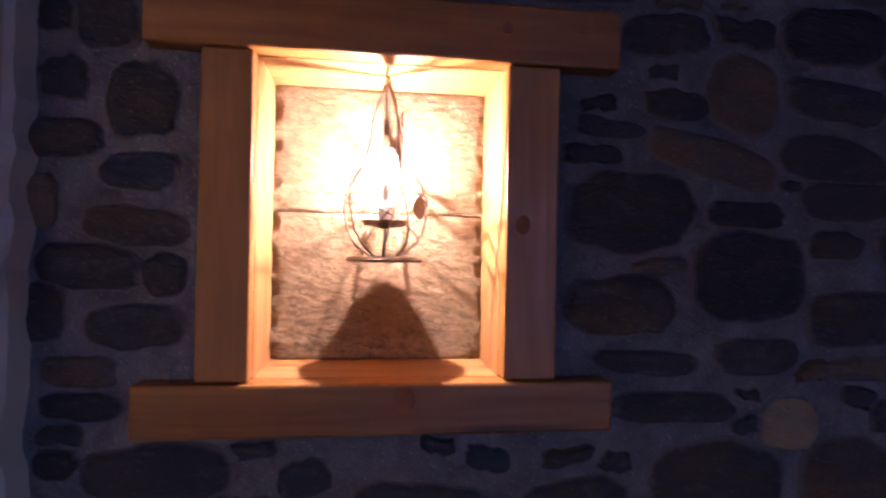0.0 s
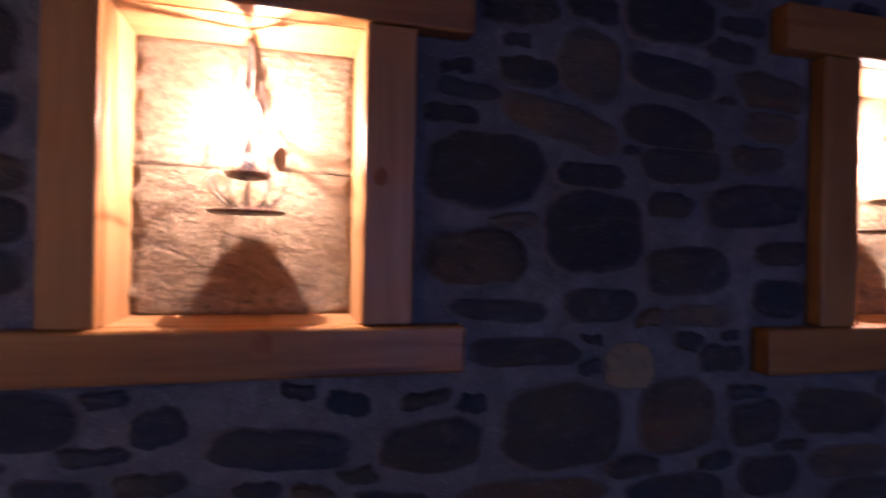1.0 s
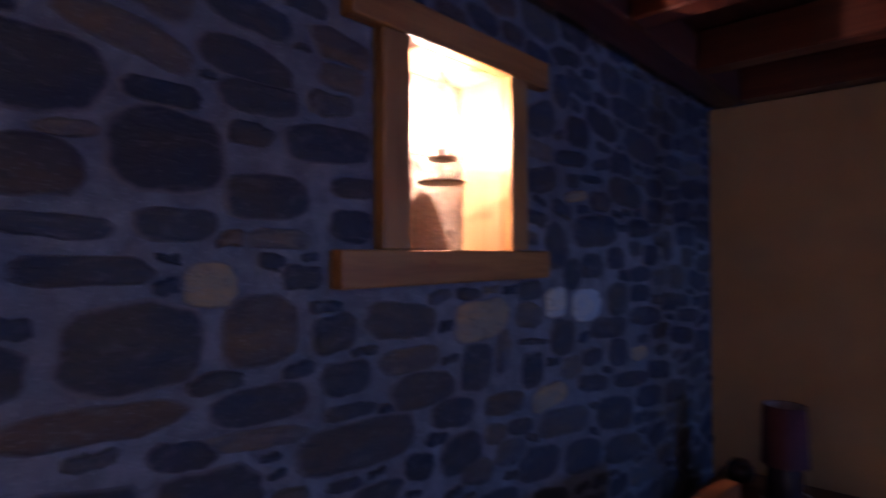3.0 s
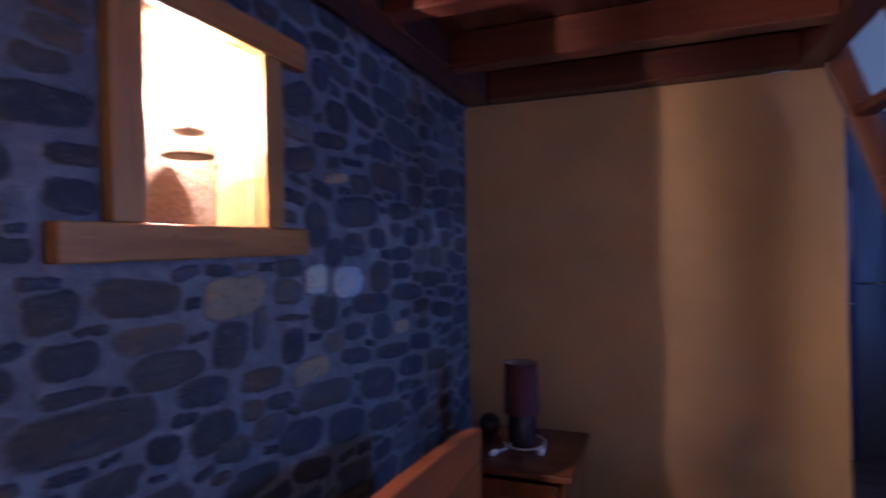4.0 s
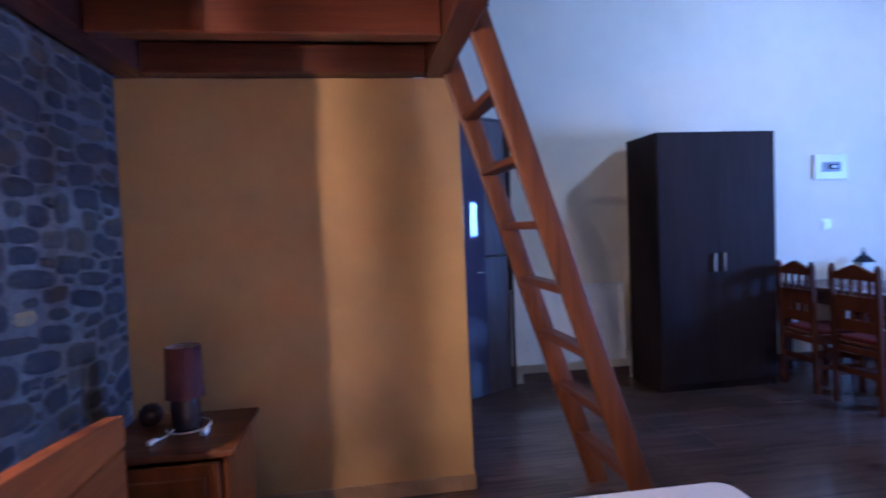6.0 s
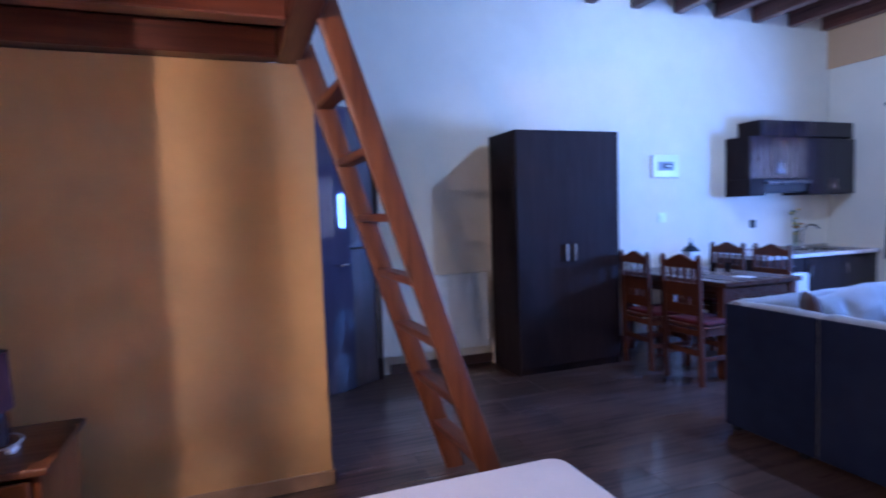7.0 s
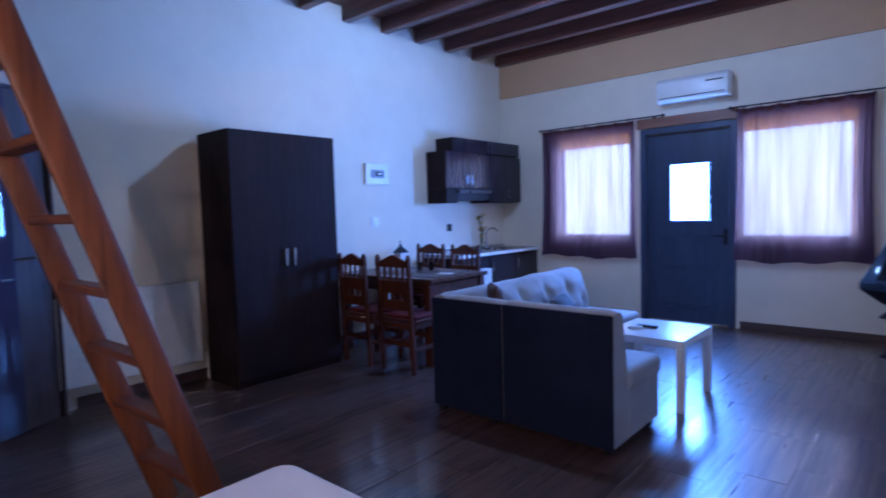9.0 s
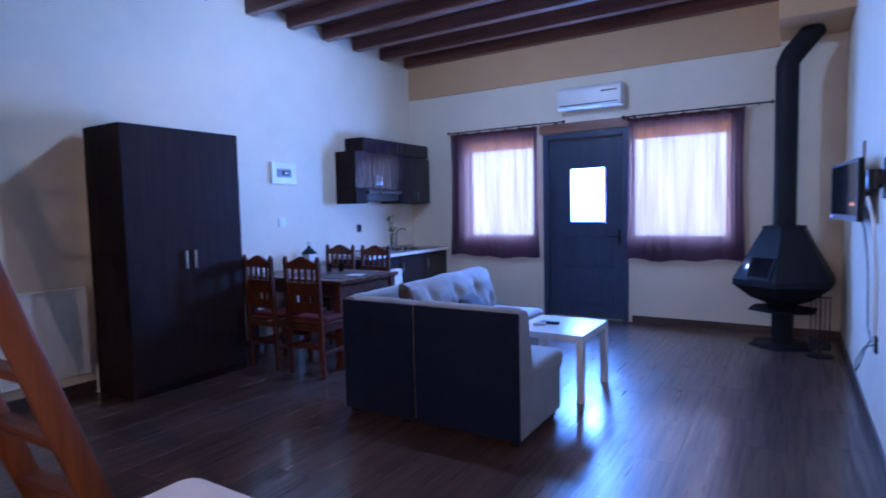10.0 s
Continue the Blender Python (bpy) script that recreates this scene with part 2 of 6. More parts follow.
def voile(name, c, sheer, through_light=0.2, tint=(0.92, 0.90, 0.98)):
    """Thin curtain cloth: part of the light goes straight through, part is scattered."""
    m, nt, b = material(name)
    nt.nodes.remove(b)
    out = nt.nodes["Material Output"]
    v = coords(nt, (1, 1, 1))
    thread = noise_tex(nt, v, 260, 2)
    fold = noise_tex(nt, coords(nt, (14, 1, 0.8)), 1.0, 3)
    col = mix(nt, 0.5, ramp(nt, thread, [(0.35, shade(c, 0.8)), (0.65, shade(c, 1.15))]), ramp(nt, fold, [(0.35, shade(c, 0.75)), (0.65, shade(c, 1.2))]))
    d, t, p, a1, a2 = (nt.nodes.new("ShaderNode" + k) for k in ("BsdfDiffuse", "BsdfTranslucent", "BsdfTransparent", "MixShader", "MixShader"))
    p.inputs[0].default_value = (*tint, 1)
    nt.links.new(col, d.inputs[0])
    nt.links.new(mix(nt, 0.4, col, (0.50, 0.40, 0.52)), t.inputs[0])
    a1.inputs[0].default_value = through_light
    nt.links.new(d.outputs[0], a1.inputs[1])
    nt.links.new(t.outputs[0], a1.inputs[2])
    nt.links.new(ramp(nt, fold, [(0.3, (sheer * 0.55,) * 3), (0.7, (sheer * 1.3,) * 3)]), a2.inputs[0])
    nt.links.new(a1.outputs[0], a2.inputs[1])
    nt.links.new(p.outputs[0], a2.inputs[2])
    nt.links.new(a2.outputs[0], out.inputs[0])
    return m


def glass(name, rough=0.0, c=(0.95, 0.97, 1.0)):
    m, nt, b = material(name)
    b.inputs["Base Color"].default_value = (*c, 1)
    b.inputs["Transmission Weight"].default_value = 1.0
    b.inputs["Roughness"].default_value = rough
    b.inputs["IOR"].default_value = 1.45
    return m


def glow(name, c, strength):
    m, nt, b = material(name)
    b.inputs["Base Color"].default_value = (0.9, 0.9, 0.9, 1)
    b.inputs["Emission Color"].default_value = (*c, 1)
    b.inputs["Emission Strength"].default_value = strength
    return m


WHITE_WALL = plaster("cream_white_wall_plaster", (0.80, 0.715, 0.58), stain=0.10, bumps=0.12)
CREAM_BAND = plaster("tan_band_and_box", (0.60, 0.37, 0.20))
OCHRE_WALL = plaster("ochre_wall_plaster", (0.54, 0.302, 0.124), stain=0.22, bumps=0.3)
MORTAR = mortar_mat()
DARK_TONES = [(0.0, (0.029, 0.030, 0.036)), (0.3, (0.049, 0.048, 0.053)), (0.5, (0.056, 0.050, 0.046)), (0.7, (0.039, 0.046, 0.061)), (0.88, (0.068, 0.058, 0.050)), (1.0, (0.115, 0.100, 0.089))]
STONE = stone_mat("schist_stone", DARK_TONES, 0.3)
STONE_FAR = stone_mat("schist_stone_small", DARK_TONES, 0.3, island=True)
STONE_BROWN = stone_mat("brown_schist_stone", [(0.0, (0.085, 0.060, 0.045)), (0.5, (0.115, 0.078, 0.053)), (1.0, (0.15, 0.115, 0.088))], 0.5)
STONE_OCHRE = stone_mat("ochre_stone", [(0.0, (0.30, 0.18, 0.075)), (1.0, (0.38, 0.28, 0.165))], 0.8)
STONE_WHITE = stone_mat("quartz_stone", [(0.0, (0.42, 0.40, 0.33)), (1.0, (0.50, 0.47, 0.39))], 0.3)
SLAB = sandstone("niche_sandstone", (0.262, 0.186, 0.104))
PINE = wood("varnished_pine", (0.205, 0.076, 0.017), (0.36, 0.142, 0.032), "x", scale=2.0)
PINE_Z = wood("varnished_pine_upright", (0.255, 0.099, 0.023), (0.38, 0.163, 0.041), "z", scale=1.2, swirl=1.4)
PINE_LIGHT = wood("pale_pine", (0.30, 0.126, 0.041), (0.45, 0.228, 0.089), "x", 0.4, scale=0.55, knots=False, swirl=3.0)
PINE_LIGHT_Z = wood("pale_pine_upright", (0.30, 0.126, 0.041), (0.45, 0.228, 0.089), "z", 0.4, scale=0.55, knots=False, swirl=3.0)
LADDER_WOOD = wood("red_stained_wood", (0.092, 0.024, 0.009), (0.172, 0.051, 0.019), "z", 0.4)
LADDER_RUNG = wood("red_stained_rung", (0.075, 0.018, 0.009), (0.135, 0.038, 0.019), "x", 0.4, knots=False)
LOFT_Y = wood("mahogany_joist", (0.06, 0.014, 0.008), (0.13, 0.032, 0.015), "y", 0.35)
LOFT_X = wood("mahogany_beam", (0.045, 0.011, 0.008), (0.085, 0.022, 0.013), "x", 0.35)
CEIL_WOOD = wood("dark_ceiling_wood", (0.10, 0.043, 0.034), (0.21, 0.088, 0.068), "x", 0.4)
BED_WOOD = wood("bed_pine", (0.12, 0.030, 0.009), (0.20, 0.056, 0.016), "x", 0.35)
BED_WOOD_Z = wood("bed_pine_upright", (0.12, 0.030, 0.009), (0.20, 0.056, 0.016), "z", 0.35)
WENGE = wood("wenge_laminate", (0.0150, 0.0086, 0.0098), (0.0200, 0.0112, 0.0126), "z", 0.66, knots=False, bumps=0.05)
WENGE_GLOSS = wood("wenge_gloss", (0.014, 0.012, 0.018), (0.025, 0.020, 0.029), "z", 0.16, knots=False, bumps=0.02)
DOOR_WOOD = wood("dark_door_wood", (0.040, 0.024, 0.024), (0.07, 0.042, 0.040), "z", 0.6, knots=False)
DOOR_BLUE = wood("dark_blue_door_paint", (0.036, 0.052, 0.095), (0.048, 0.070, 0.125), "z", 0.35, knots=False, bumps=0.05)
DOOR_GLOSS = wood("lacquered_door", (0.050, 0.043, 0.068), (0.060, 0.050, 0.080), "z", 0.02, knots=False, bumps=0.003)
CHAIR_WOOD = wood("chair_wood", (0.060, 0.017, 0.009), (0.11, 0.031, 0.015), "z", 0.4)
TABLE_WOOD = wood("table_wood", (0.05, 0.02, 0.014), (0.10, 0.04, 0.025), "x", 0.28)
LINTEL_WOOD = wood("lintel_wood", (0.20, 0.08, 0.05), (0.30, 0.13, 0.08), "x", 0.4)
SKIRT = plain("skirting_tile", (0.085, 0.05, 0.042), 0.35, vary=0.2)
SKIRT_OCHRE = plain("tan_skirting_tile", (0.36, 0.21, 0.12), 0.4, vary=0.2)
GROUT = plain("floor_grout", (0.045, 0.027, 0.022), 0.6)
CHROME = plain("brushed_chrome", (0.62, 0.62, 0.63), 0.22, 1.0, 0.05)
IRON = plain("black_iron", (0.022, 0.024, 0.03), 0.42, 0.6, 0.2)
WIRE = plain("brown_wire", (0.13, 0.08, 0.058), 0.45, 0.3, 0.2)
VISOR = plain("dark_steel_visor", (0.035, 0.035, 0.042), 0.3, 0.2)
STOVE = plain("stove_paint", (0.010, 0.0105, 0.015), 0.55, 0.0, 0.15)
BLACK = plain("black_plastic", (0.014, 0.014, 0.017), 0.4)
DARK_GLASS = plain("dark_screen", (0.012, 0.014, 0.018), 0.06, 0, 0.02, bumps=0)
WHITE = plain("white_plastic", (0.78, 0.78, 0.76), 0.35, vary=0.04)
WHITE_METAL = plain("white_enamel", (0.76, 0.75, 0.72), 0.3, vary=0.05)
WHITE_LACQ = plain("white_lacquer", (0.80, 0.80, 0.80), 0.16, vary=0.03, bumps=0.02)
WORKTOP = plain("grey_worktop", (0.30, 0.29, 0.29), 0.25, vary=0.3, scale=60)
STEEL = plain("sink_steel", (0.55, 0.55, 0.56), 0.25, 1.0)
SOFA_GREY = fabric("grey_upholstery", (0.30, 0.295, 0.305))
SOFA_BLACK = fabric("black_backing", (0.013, 0.018, 0.044), vary=0.2, sheen=0.0)
CUSHION_DARK = fabric("dark_cushion", (0.055, 0.058, 0.07), sheen=0.0)
CUSHION_BROWN = fabric("brown_cushion", (0.085, 0.040, 0.030), vary=0.6, sheen=0.0)
MAT_BROWN = fabric("brown_woven_mat", (0.13, 0.095, 0.085), weave=160, vary=0.3, sheen=0.0)
SHEET = fabric("white_sheet", (0.76, 0.67, 0.64), weave=300, vary=0.04)
RED = fabric("red_cloth", (0.095, 0.004, 0.007), sheen=0.0)
LAMP_LINING = fabric("pale_shade_lining", (0.40, 0.30, 0.28))
MAROON = fabric("maroon_shade", (0.075, 0.018, 0.022), vary=0.2, sheen=0.0)
# amber cloth whose colour stands in for warm light seen through the curtain
AMBER = voile("amber_light_cloth", (0.75, 0.38, 0.07), 0.34, 0.7, (1.0, 0.66, 0.10))
CURTAIN = voile("mauve_voile", (0.070, 0.030, 0.062), SHEER, 0.25)
BULB = glow("bulb_glass", (1.0, 0.80, 0.69), BULB_STRENGTH)


def lit_envelope(name, c, strength):
    """Clear bulb glass that shines by the filament in it."""
    m, nt, b = material(name)
    nt.nodes.remove(b)
    e, p, s = (nt.nodes.new("ShaderNode" + k) for k in ("Emission", "BsdfTransparent", "AddShader"))
    e.inputs[0].default_value, e.inputs[1].default_value = (*c, 1), strength
    nt.links.new(e.outputs[0], s.inputs[0])
    nt.links.new(p.outputs[0], s.inputs[1])
    nt.links.new(s.outputs[0], nt.nodes["Material Output"].inputs[0])
    return m


BULB_GLASS = lit_envelope("lit_bulb_envelope", (1.0, 0.90, 0.78), 14.0)
COLD_BULB = glow("cold_lamp_glass", (0.258, 0.395, 0.70), LAMP_STRENGTH)
PANE = glass("window_glass", 0.0)
PETAL = plain("yellow_petal", (0.62, 0.42, 0.06), 0.6)
RUST_PETAL = plain("rust_petal", (0.38, 0.11, 0.03), 0.6)
LEAF = plain("green_leaf", (0.05, 0.10, 0.03), 0.5)
KNOT = wood("pine_knot", (0.20, 0.068, 0.026), (0.33, 0.125, 0.050), "y", 0.8, knots=False)
ORANGE_LED = glow("orange_indicator", (1.0, 0.35, 0.08), 6.0)
BLUE_LED = glow("blue_indicator", (0.1, 0.2, 1.0), 6.0)
WHITE_PAPER = plain("white_paper", (0.78, 0.78, 0.78), 0.9, vary=0.03)
SMOKED = glass("smoked_tumbler_glass", 0.05, (0.30, 0.26, 0.27))
CERAMIC = plain("dark_ceramic", (0.03, 0.02, 0.025), 0.2)


def tile_mat():
    """Wood-look porcelain: grain along the tile, each its own tone."""
    m, nt, b = material("wood_look_tile")
    info = nt.nodes.new("ShaderNodeObjectInfo")
    v = coords(nt, (22, 0.9, 16), world_space=True)
    off = nt.nodes.new("ShaderNodeVectorMath")
    off.operation = "MULTIPLY_ADD"
    off.inputs[1].default_value = (19.0, 23.0, 31.0)
    nt.links.new(info.outputs["Random"], off.inputs[0])
    nt.links.new(v, off.inputs[2])
    grain = noise_tex(nt, off.outputs[0], 1.5, 7, 0.65, 0.25)
    broad = noise_tex(nt, off.outputs[0], 0.4, 3, 0.5, 0.15)
    tone = ramp(nt, info.outputs["Random"], [(0.0, (0.115, 0.060, 0.047)), (0.5, (0.128, 0.068, 0.053)), (1.0, (0.145, 0.078, 0.062))])
    col = mix(nt, ramp(nt, grain, [(0.36, (0.95,) * 3), (0.60, (0, 0, 0))]), tone, (0.028, 0.014, 0.011))
    col = mix(nt, ramp(nt, broad, [(0.5, (0, 0, 0)), (0.8, (0.4,) * 3)]), col, (0.18, 0.11, 0.085))
    nt.links.new(col, b.inputs["Base Color"])
    nt.links.new(ramp(nt, grain, [(0.35, (0.42,) * 3), (0.65, (0.27,) * 3)]), b.inputs["Roughness"])
    b.inputs["Specular IOR Level"].default_value = 0.5
    nt.links.new(ramp(nt, grain, [(0.35, (0.30,) * 3), (0.65, (0.90,) * 3)]), b.inputs["Coat Weight"])
    b.inputs["Coat Roughness"].default_value = 0.14
    bump(nt, b, grain, 0.02, 0.001)
    return m


TILE = tile_mat()
for dull, level in ((WENGE, 0.15), (SOFA_BLACK, 0.1), (STOVE, 0.25), (WENGE_GLOSS, 0.5), (LADDER_WOOD, 0.3), (LADDER_RUNG, 0.3), (BLACK, 0.2), (CHAIR_WOOD, 0.25), (TABLE_WOOD, 0.3)):
    dull.node_tree.nodes["Principled BSDF"].inputs["Specular IOR Level"].default_value = level

# ---------- shell of the room ----------
LOFT_Z = 2.16
N1 = (0.251, 0.546, 1.513, 1.893, 0.14)
N2 = (1.343, 1.690, 1.500, 1.932, 0.156)


def holed_wall(y0, y1, x0, x1, z0, z1, holes):
    """An upright wall along x with openings (x0, x1, z0, z1), in order of x."""
    bm, x = bmesh.new(), x0
    for a, b, c, d in holes:
        box(bm, x, a, y0, y1, z0, z1)
        if c > z0:
            box(bm, a, b, y0, y1, z0, c)
        box(bm, a, b, y0, y1, d, z1)
        x = b
    return box(bm, x, x1, y0, y1, z0, z1)


T = 0.022
wall_north = solid("wall_north", holed_wall(0.03, 0.5, -0.3, EAST + 0.3, 0, CEIL, [(n[0] - T, n[1] + T, n[2] - T, n[3] + T) for n in (N1, N2)]), MORTAR,
                   "rubble stone wall of dark schist set in grey mortar", "wall", kind="structure")
solid("wall_west", cube(-0.3, 0, SOUTH - 0.3, 0.03, 0, CEIL, 0), WHITE_WALL, "plastered white wall carrying the television", "wall", kind="structure")
solid("wall_east", cube(EAST, EAST + 0.3, SOUTH - 0.3, 0.03, 0, CEIL, 0), WHITE_WALL, "tall white plastered wall behind wardrobe and kitchen", "wall", kind="structure")
WIN_L, WIN_R, DOOR = (3.256, 4.235, 1.005, 2.285), (0.99, 2.035, 1.005, 2.285), (2.06, 3.12, 0.0, 2.29)
wall_south = solid("wall_south", holed_wall(SOUTH - 0.3, SOUTH, 0, EAST, 0, CEIL, [WIN_R, DOOR, WIN_L]), WHITE_WALL,
                   "white plastered wall with two windows and the entrance door", "wall", kind="structure")
# band below the ceiling and flue box, coloured tan apart from the white wall
solid("trim_tan_band", boxes((0.56, EAST, SOUTH, SOUTH + 0.022, 2.955, CEIL)), CREAM_BAND, "tan band under the ceiling", "wall band", kind="structure")
solid("trim_flue_box", cube(0, 0.56, -7.93, -7.10, 3.0, CEIL, 0.006), CREAM_BAND, "tan box that takes the stove flue", "flue box", kind="structure")
bm = boxes((3.32, 3.45, -1.630, 0.03, 0, LOFT_Z), (3.34, 3.47, -1.6, -1.47, LOFT_Z, 2.52), (3.45, 4.50, -1.42, -1.30, 0, LOFT_Z), bev=0.004)
for v in bm.verts:
    if v.co.y < -1.59 and v.co.z < 0.1:
        v.co.y -= 0.014
solid("wall_partition", bm, OCHRE_WALL, "ochre plastered partition under the loft, its end slightly out of plumb", "wall", kind="structure")
solid("wall_outer", cube(-0.3, EAST + 0.3, SOUTH - 0.6, SOUTH - 0.56, -0.1, 0.02, 0), WHITE_WALL, kind="structure")

# ragged end of the plaster where the stone begins
bm, ends = bmesh.new(), []
for i in range(116):
    z = 0.01 + i * 0.0185
    out = 0.006 + 0.007 * noise.noise(Vector((0.3, 0.7, z * 24))) + 0.004 * noise.noise(Vector((2.3, 0.7, z * 70)))
    ends.append([bm.verts.new(p) for p in ((0.0005, 0.0295, z), (0.0005, -0.016, z), (max(0.002, out), -0.006, z), (max(0.003, out + 0.003), 0.0295, z))])
for p, q in zip(ends, ends[1:]):
    for k in range(4):
        bm.faces.new((p[k], q[k], q[(k + 1) % 4], p[(k + 1) % 4]))
bm.faces.new(ends[0])
bm.faces.new(ends[-1][::-1])
bmesh.ops.recalc_face_normals(bm, faces=bm.faces[:])
solid("trim_plaster_edge", bm, WHITE_WALL, "ragged plaster edge beside the stone wall", "plaster edge", kind="structure")

# ceiling: boards above beams that run from wall to wall
bm = bmesh.new()
box(bm, -0.3, EAST + 0.3, SOUTH - 0.3, 0.5, CEIL, CEIL + 0.06)
for i in range(15):
    y = -7.905 + 0.545 * i
    if y < 0:
        box(bm, 0.001, EAST - 0.001, y, y + 0.10, 3.40, CEIL + 0.01, 0.006)
x = -0.05
while x < EAST:
    box(bm, x, x + 0.118, SOUTH, 0.03, CEIL - 0.012, CEIL + 0.01, 0.003)
    x += 0.12
solid("ceiling", bm, CEIL_WOOD, "dark timber ceiling with close parallel beams", "ceiling", kind="structure")

# ceiling lamp that hangs between two beams
cl = thing("ceiling_lamp", (2.80, -4.955, 0), "lit cold-white bulb hanging on a short cord between the ceiling beams", "lamp")
part("rose", lathe([(0.05, 3.535), (0.05, 3.55), (0.045, 3.558)], 20), WHITE, cl, smooth=True)
part("cord", tube([(0, 0, 3.536), (0, 0, 3.468)], 0.004, 8), WHITE, cl)
part("holder", lathe([(0.016, 3.415), (0.019, 3.425), (0.019, 3.455), (0.008, 3.468)], 16), WHITE, cl, smooth=True)
part("bulb", lathe([(0.003, 3.347), (0.014, 3.351), (0.024, 3.362), (0.028, 3.379), (0.024, 3.397), (0.014, 3.414)], 18), COLD_BULB, cl, "lit cold-white bulb", smooth=True)

# skirting
for name, b in (("baseboard_east", (EAST - 0.012, EAST, SOUTH, -2.45, 0, 0.085)), ("baseboard_west", (0, 0.012, SOUTH, 0.03, 0, 0.085)),
                ("baseboard_south_left", (3.16, EAST - 0.012, SOUTH, SOUTH + 0.012, 0, 0.085)), ("baseboard_south_right", (0.012, 2.02, SOUTH, SOUTH + 0.012, 0, 0.085)),
                ):
    solid(name, cube(*b, 0.003), SKIRT, "dark brown tile skirting", "skirting", kind="structure")


solid("baseboard_partition", boxes((3.306, 3.3195, -1.658, 0.0, 0, 0.08), (3.306, 3.45, -1.658, -1.6445, 0, 0.08), bev=0.004), SKIRT_OCHRE, "tan tile skirting along the partition", "skirting", kind="structure")


# ---------- windows, curtains, entrance door ----------
def window(name, x0, x1, z0, z1, side=0.0):
    w = thing(name, (x0, SOUTH, z0), "daylit window in a dark wooden frame", "window")
    tagged(w, kind="structure")
    a, b = x1 - x0, z1 - z0
    part("window_frame", boxes((0, 0.018, -0.14, -0.08, 0, b), (a - 0.018, a, -0.14, -0.08, 0, b), (0.018, a - 0.018, -0.14, -0.08, 0, 0.018), (0.018, a - 0.018, -0.14, -0.08, b - 0.018, b), bev=0.003), DOOR_WOOD, w)
    p = part("pane", cube(0.018, a - 0.018, -0.118, -0.112, 0.018, b - 0.018, 0), PANE, w)
    p.visible_shadow = False
    # added sheets tint the daylight amber along the head and one side
    part("amber_light_strip", cube(0.002, a - 0.002, -0.070, -0.067, b - 0.135, b - 0.002, 0), AMBER, w, "amber sheet added for the warm light at the window head")
    if side:
        part("amber_light_edge", cube(0.02, side, -0.066, -0.063, 0.002, b - 0.136, 0), AMBER, w, "amber sheet added for the warm light at the window's side")
    part("window_sill", cube(-0.02, a + 0.02, -0.08, 0.015, -0.03, -0.002, 0.004), WHITE_LACQ, w)


window("window_1", *WIN_L)
window("window_2", *WIN_R, side=0.055)


def curtain(x0, x1, z0, z1, seed, rod0, rod1, zr):
    rnd = random.Random(seed)
    c = thing("curtain", ((x0 + x1) / 2, SOUTH + 0.085, z0), "thin mauve curtain drawn across a bright window", "curtain", "window curtains")
    bm, nx, nz = bmesh.new(), 180, 18
    w, h = x1 - x0, z1 - z0
    ph = [rnd.uniform(0, 6.28) for _ in range(5)]
    rows = []
    for j in range(nz + 1):
        v, row = j / nz, []
        for i in range(nx + 1):
            u = i / nx
            side = abs(2 * u - 1)
            fold = math.sin(u * w * 48 + 9 * side ** 4 + ph[0] + 1.4 * math.sin(u * 7 + ph[1])) * (0.55 + 0.45 * math.sin(u * 11 + ph[2]))
            fold += 0.35 * math.sin(u * w * 131 + ph[4]) * v
            amp = 0.012 + 0.020 * (1 - v) + 0.008 * side ** 3
            sag = (0.010 * math.sin(u * w * 15 + ph[3]) + 0.014 * math.sin(u * w * 5 + ph[2])) * (1 - v) ** 2
            droop = 0.010 * abs(math.sin(u * math.pi * 6)) * v ** 8
            pull = (0.016 * math.sin(v * 3.0) - 0.022 * (1 - v) ** 2) * (1 if u > .5 else -1) * side
            row.append(bm.verts.new(((u - 0.5) * w - pull, amp * fold, v * h + sag - droop)))
        rows.append(row)
    for a, b in zip(rows, rows[1:]):
        for i in range(nx):
            bm.faces.new((a[i], a[i + 1], b[i + 1], b[i]))
    part("cloth", bm, CURTAIN, c, smooth=True)
    bm, tape = bmesh.new(), []
    for i in range(91):
        u = i / 90
        y = 0.009 * math.sin(u * w * 75 + ph[1]) + 0.004 * math.sin(u * w * 190)
        low = h - 0.042 - 0.010 * abs(math.sin(u * math.pi * 6)) + 0.006 * math.sin(u * w * 33 + ph[4])
        top = h + 0.004 - 0.010 * abs(math.sin(u * math.pi * 6))
        tape.append([bm.verts.new(((u - 0.5) * w, y + d, z)) for d, z in ((-0.005, low), (-0.005, top), (0.005, top), (0.005, low))])
    for p, q in zip(tape, tape[1:]):
        for k in range(4):
            bm.faces.new((p[k], q[k], q[(k + 1) % 4], p[(k + 1) % 4]))
    bm.faces.new(tape[0])
    bm.faces.new(tape[-1][::-1])
    bmesh.ops.recalc_face_normals(bm, faces=bm.faces[:])
    part("heading", bm, MAROON, c, "gathered dark heading tape", smooth=True)
    for i in range(7):
        ring = [(-w / 2 + 0.06 + i * (w - 0.12) / 6, 0.017 * math.cos(t), zr - z0 - 0.002 + 0.017 * math.sin(t)) for t in [k * 0.6283 for k in range(10)]]
        part("ring", tube(ring, 0.003, 5, closed=True), IRON, c)
    r = thing("curtain_rod", (rod0, SOUTH + 0.085, zr), "thin black iron curtain rod", "curtain rod", "curtain rods")
    part("rod", tube([(0, 0, 0), (rod1 - rod0, 0, 0)], 0.008, 8), IRON, r)
    for x in (0, rod1 - rod0):
        part("finial", lathe([(0.002, -0.02), (0.016, -0.012), (0.02, 0), (0.016, 0.012), (0.002, 0.02)], 10, x, 0), IRON, r, smooth=True)
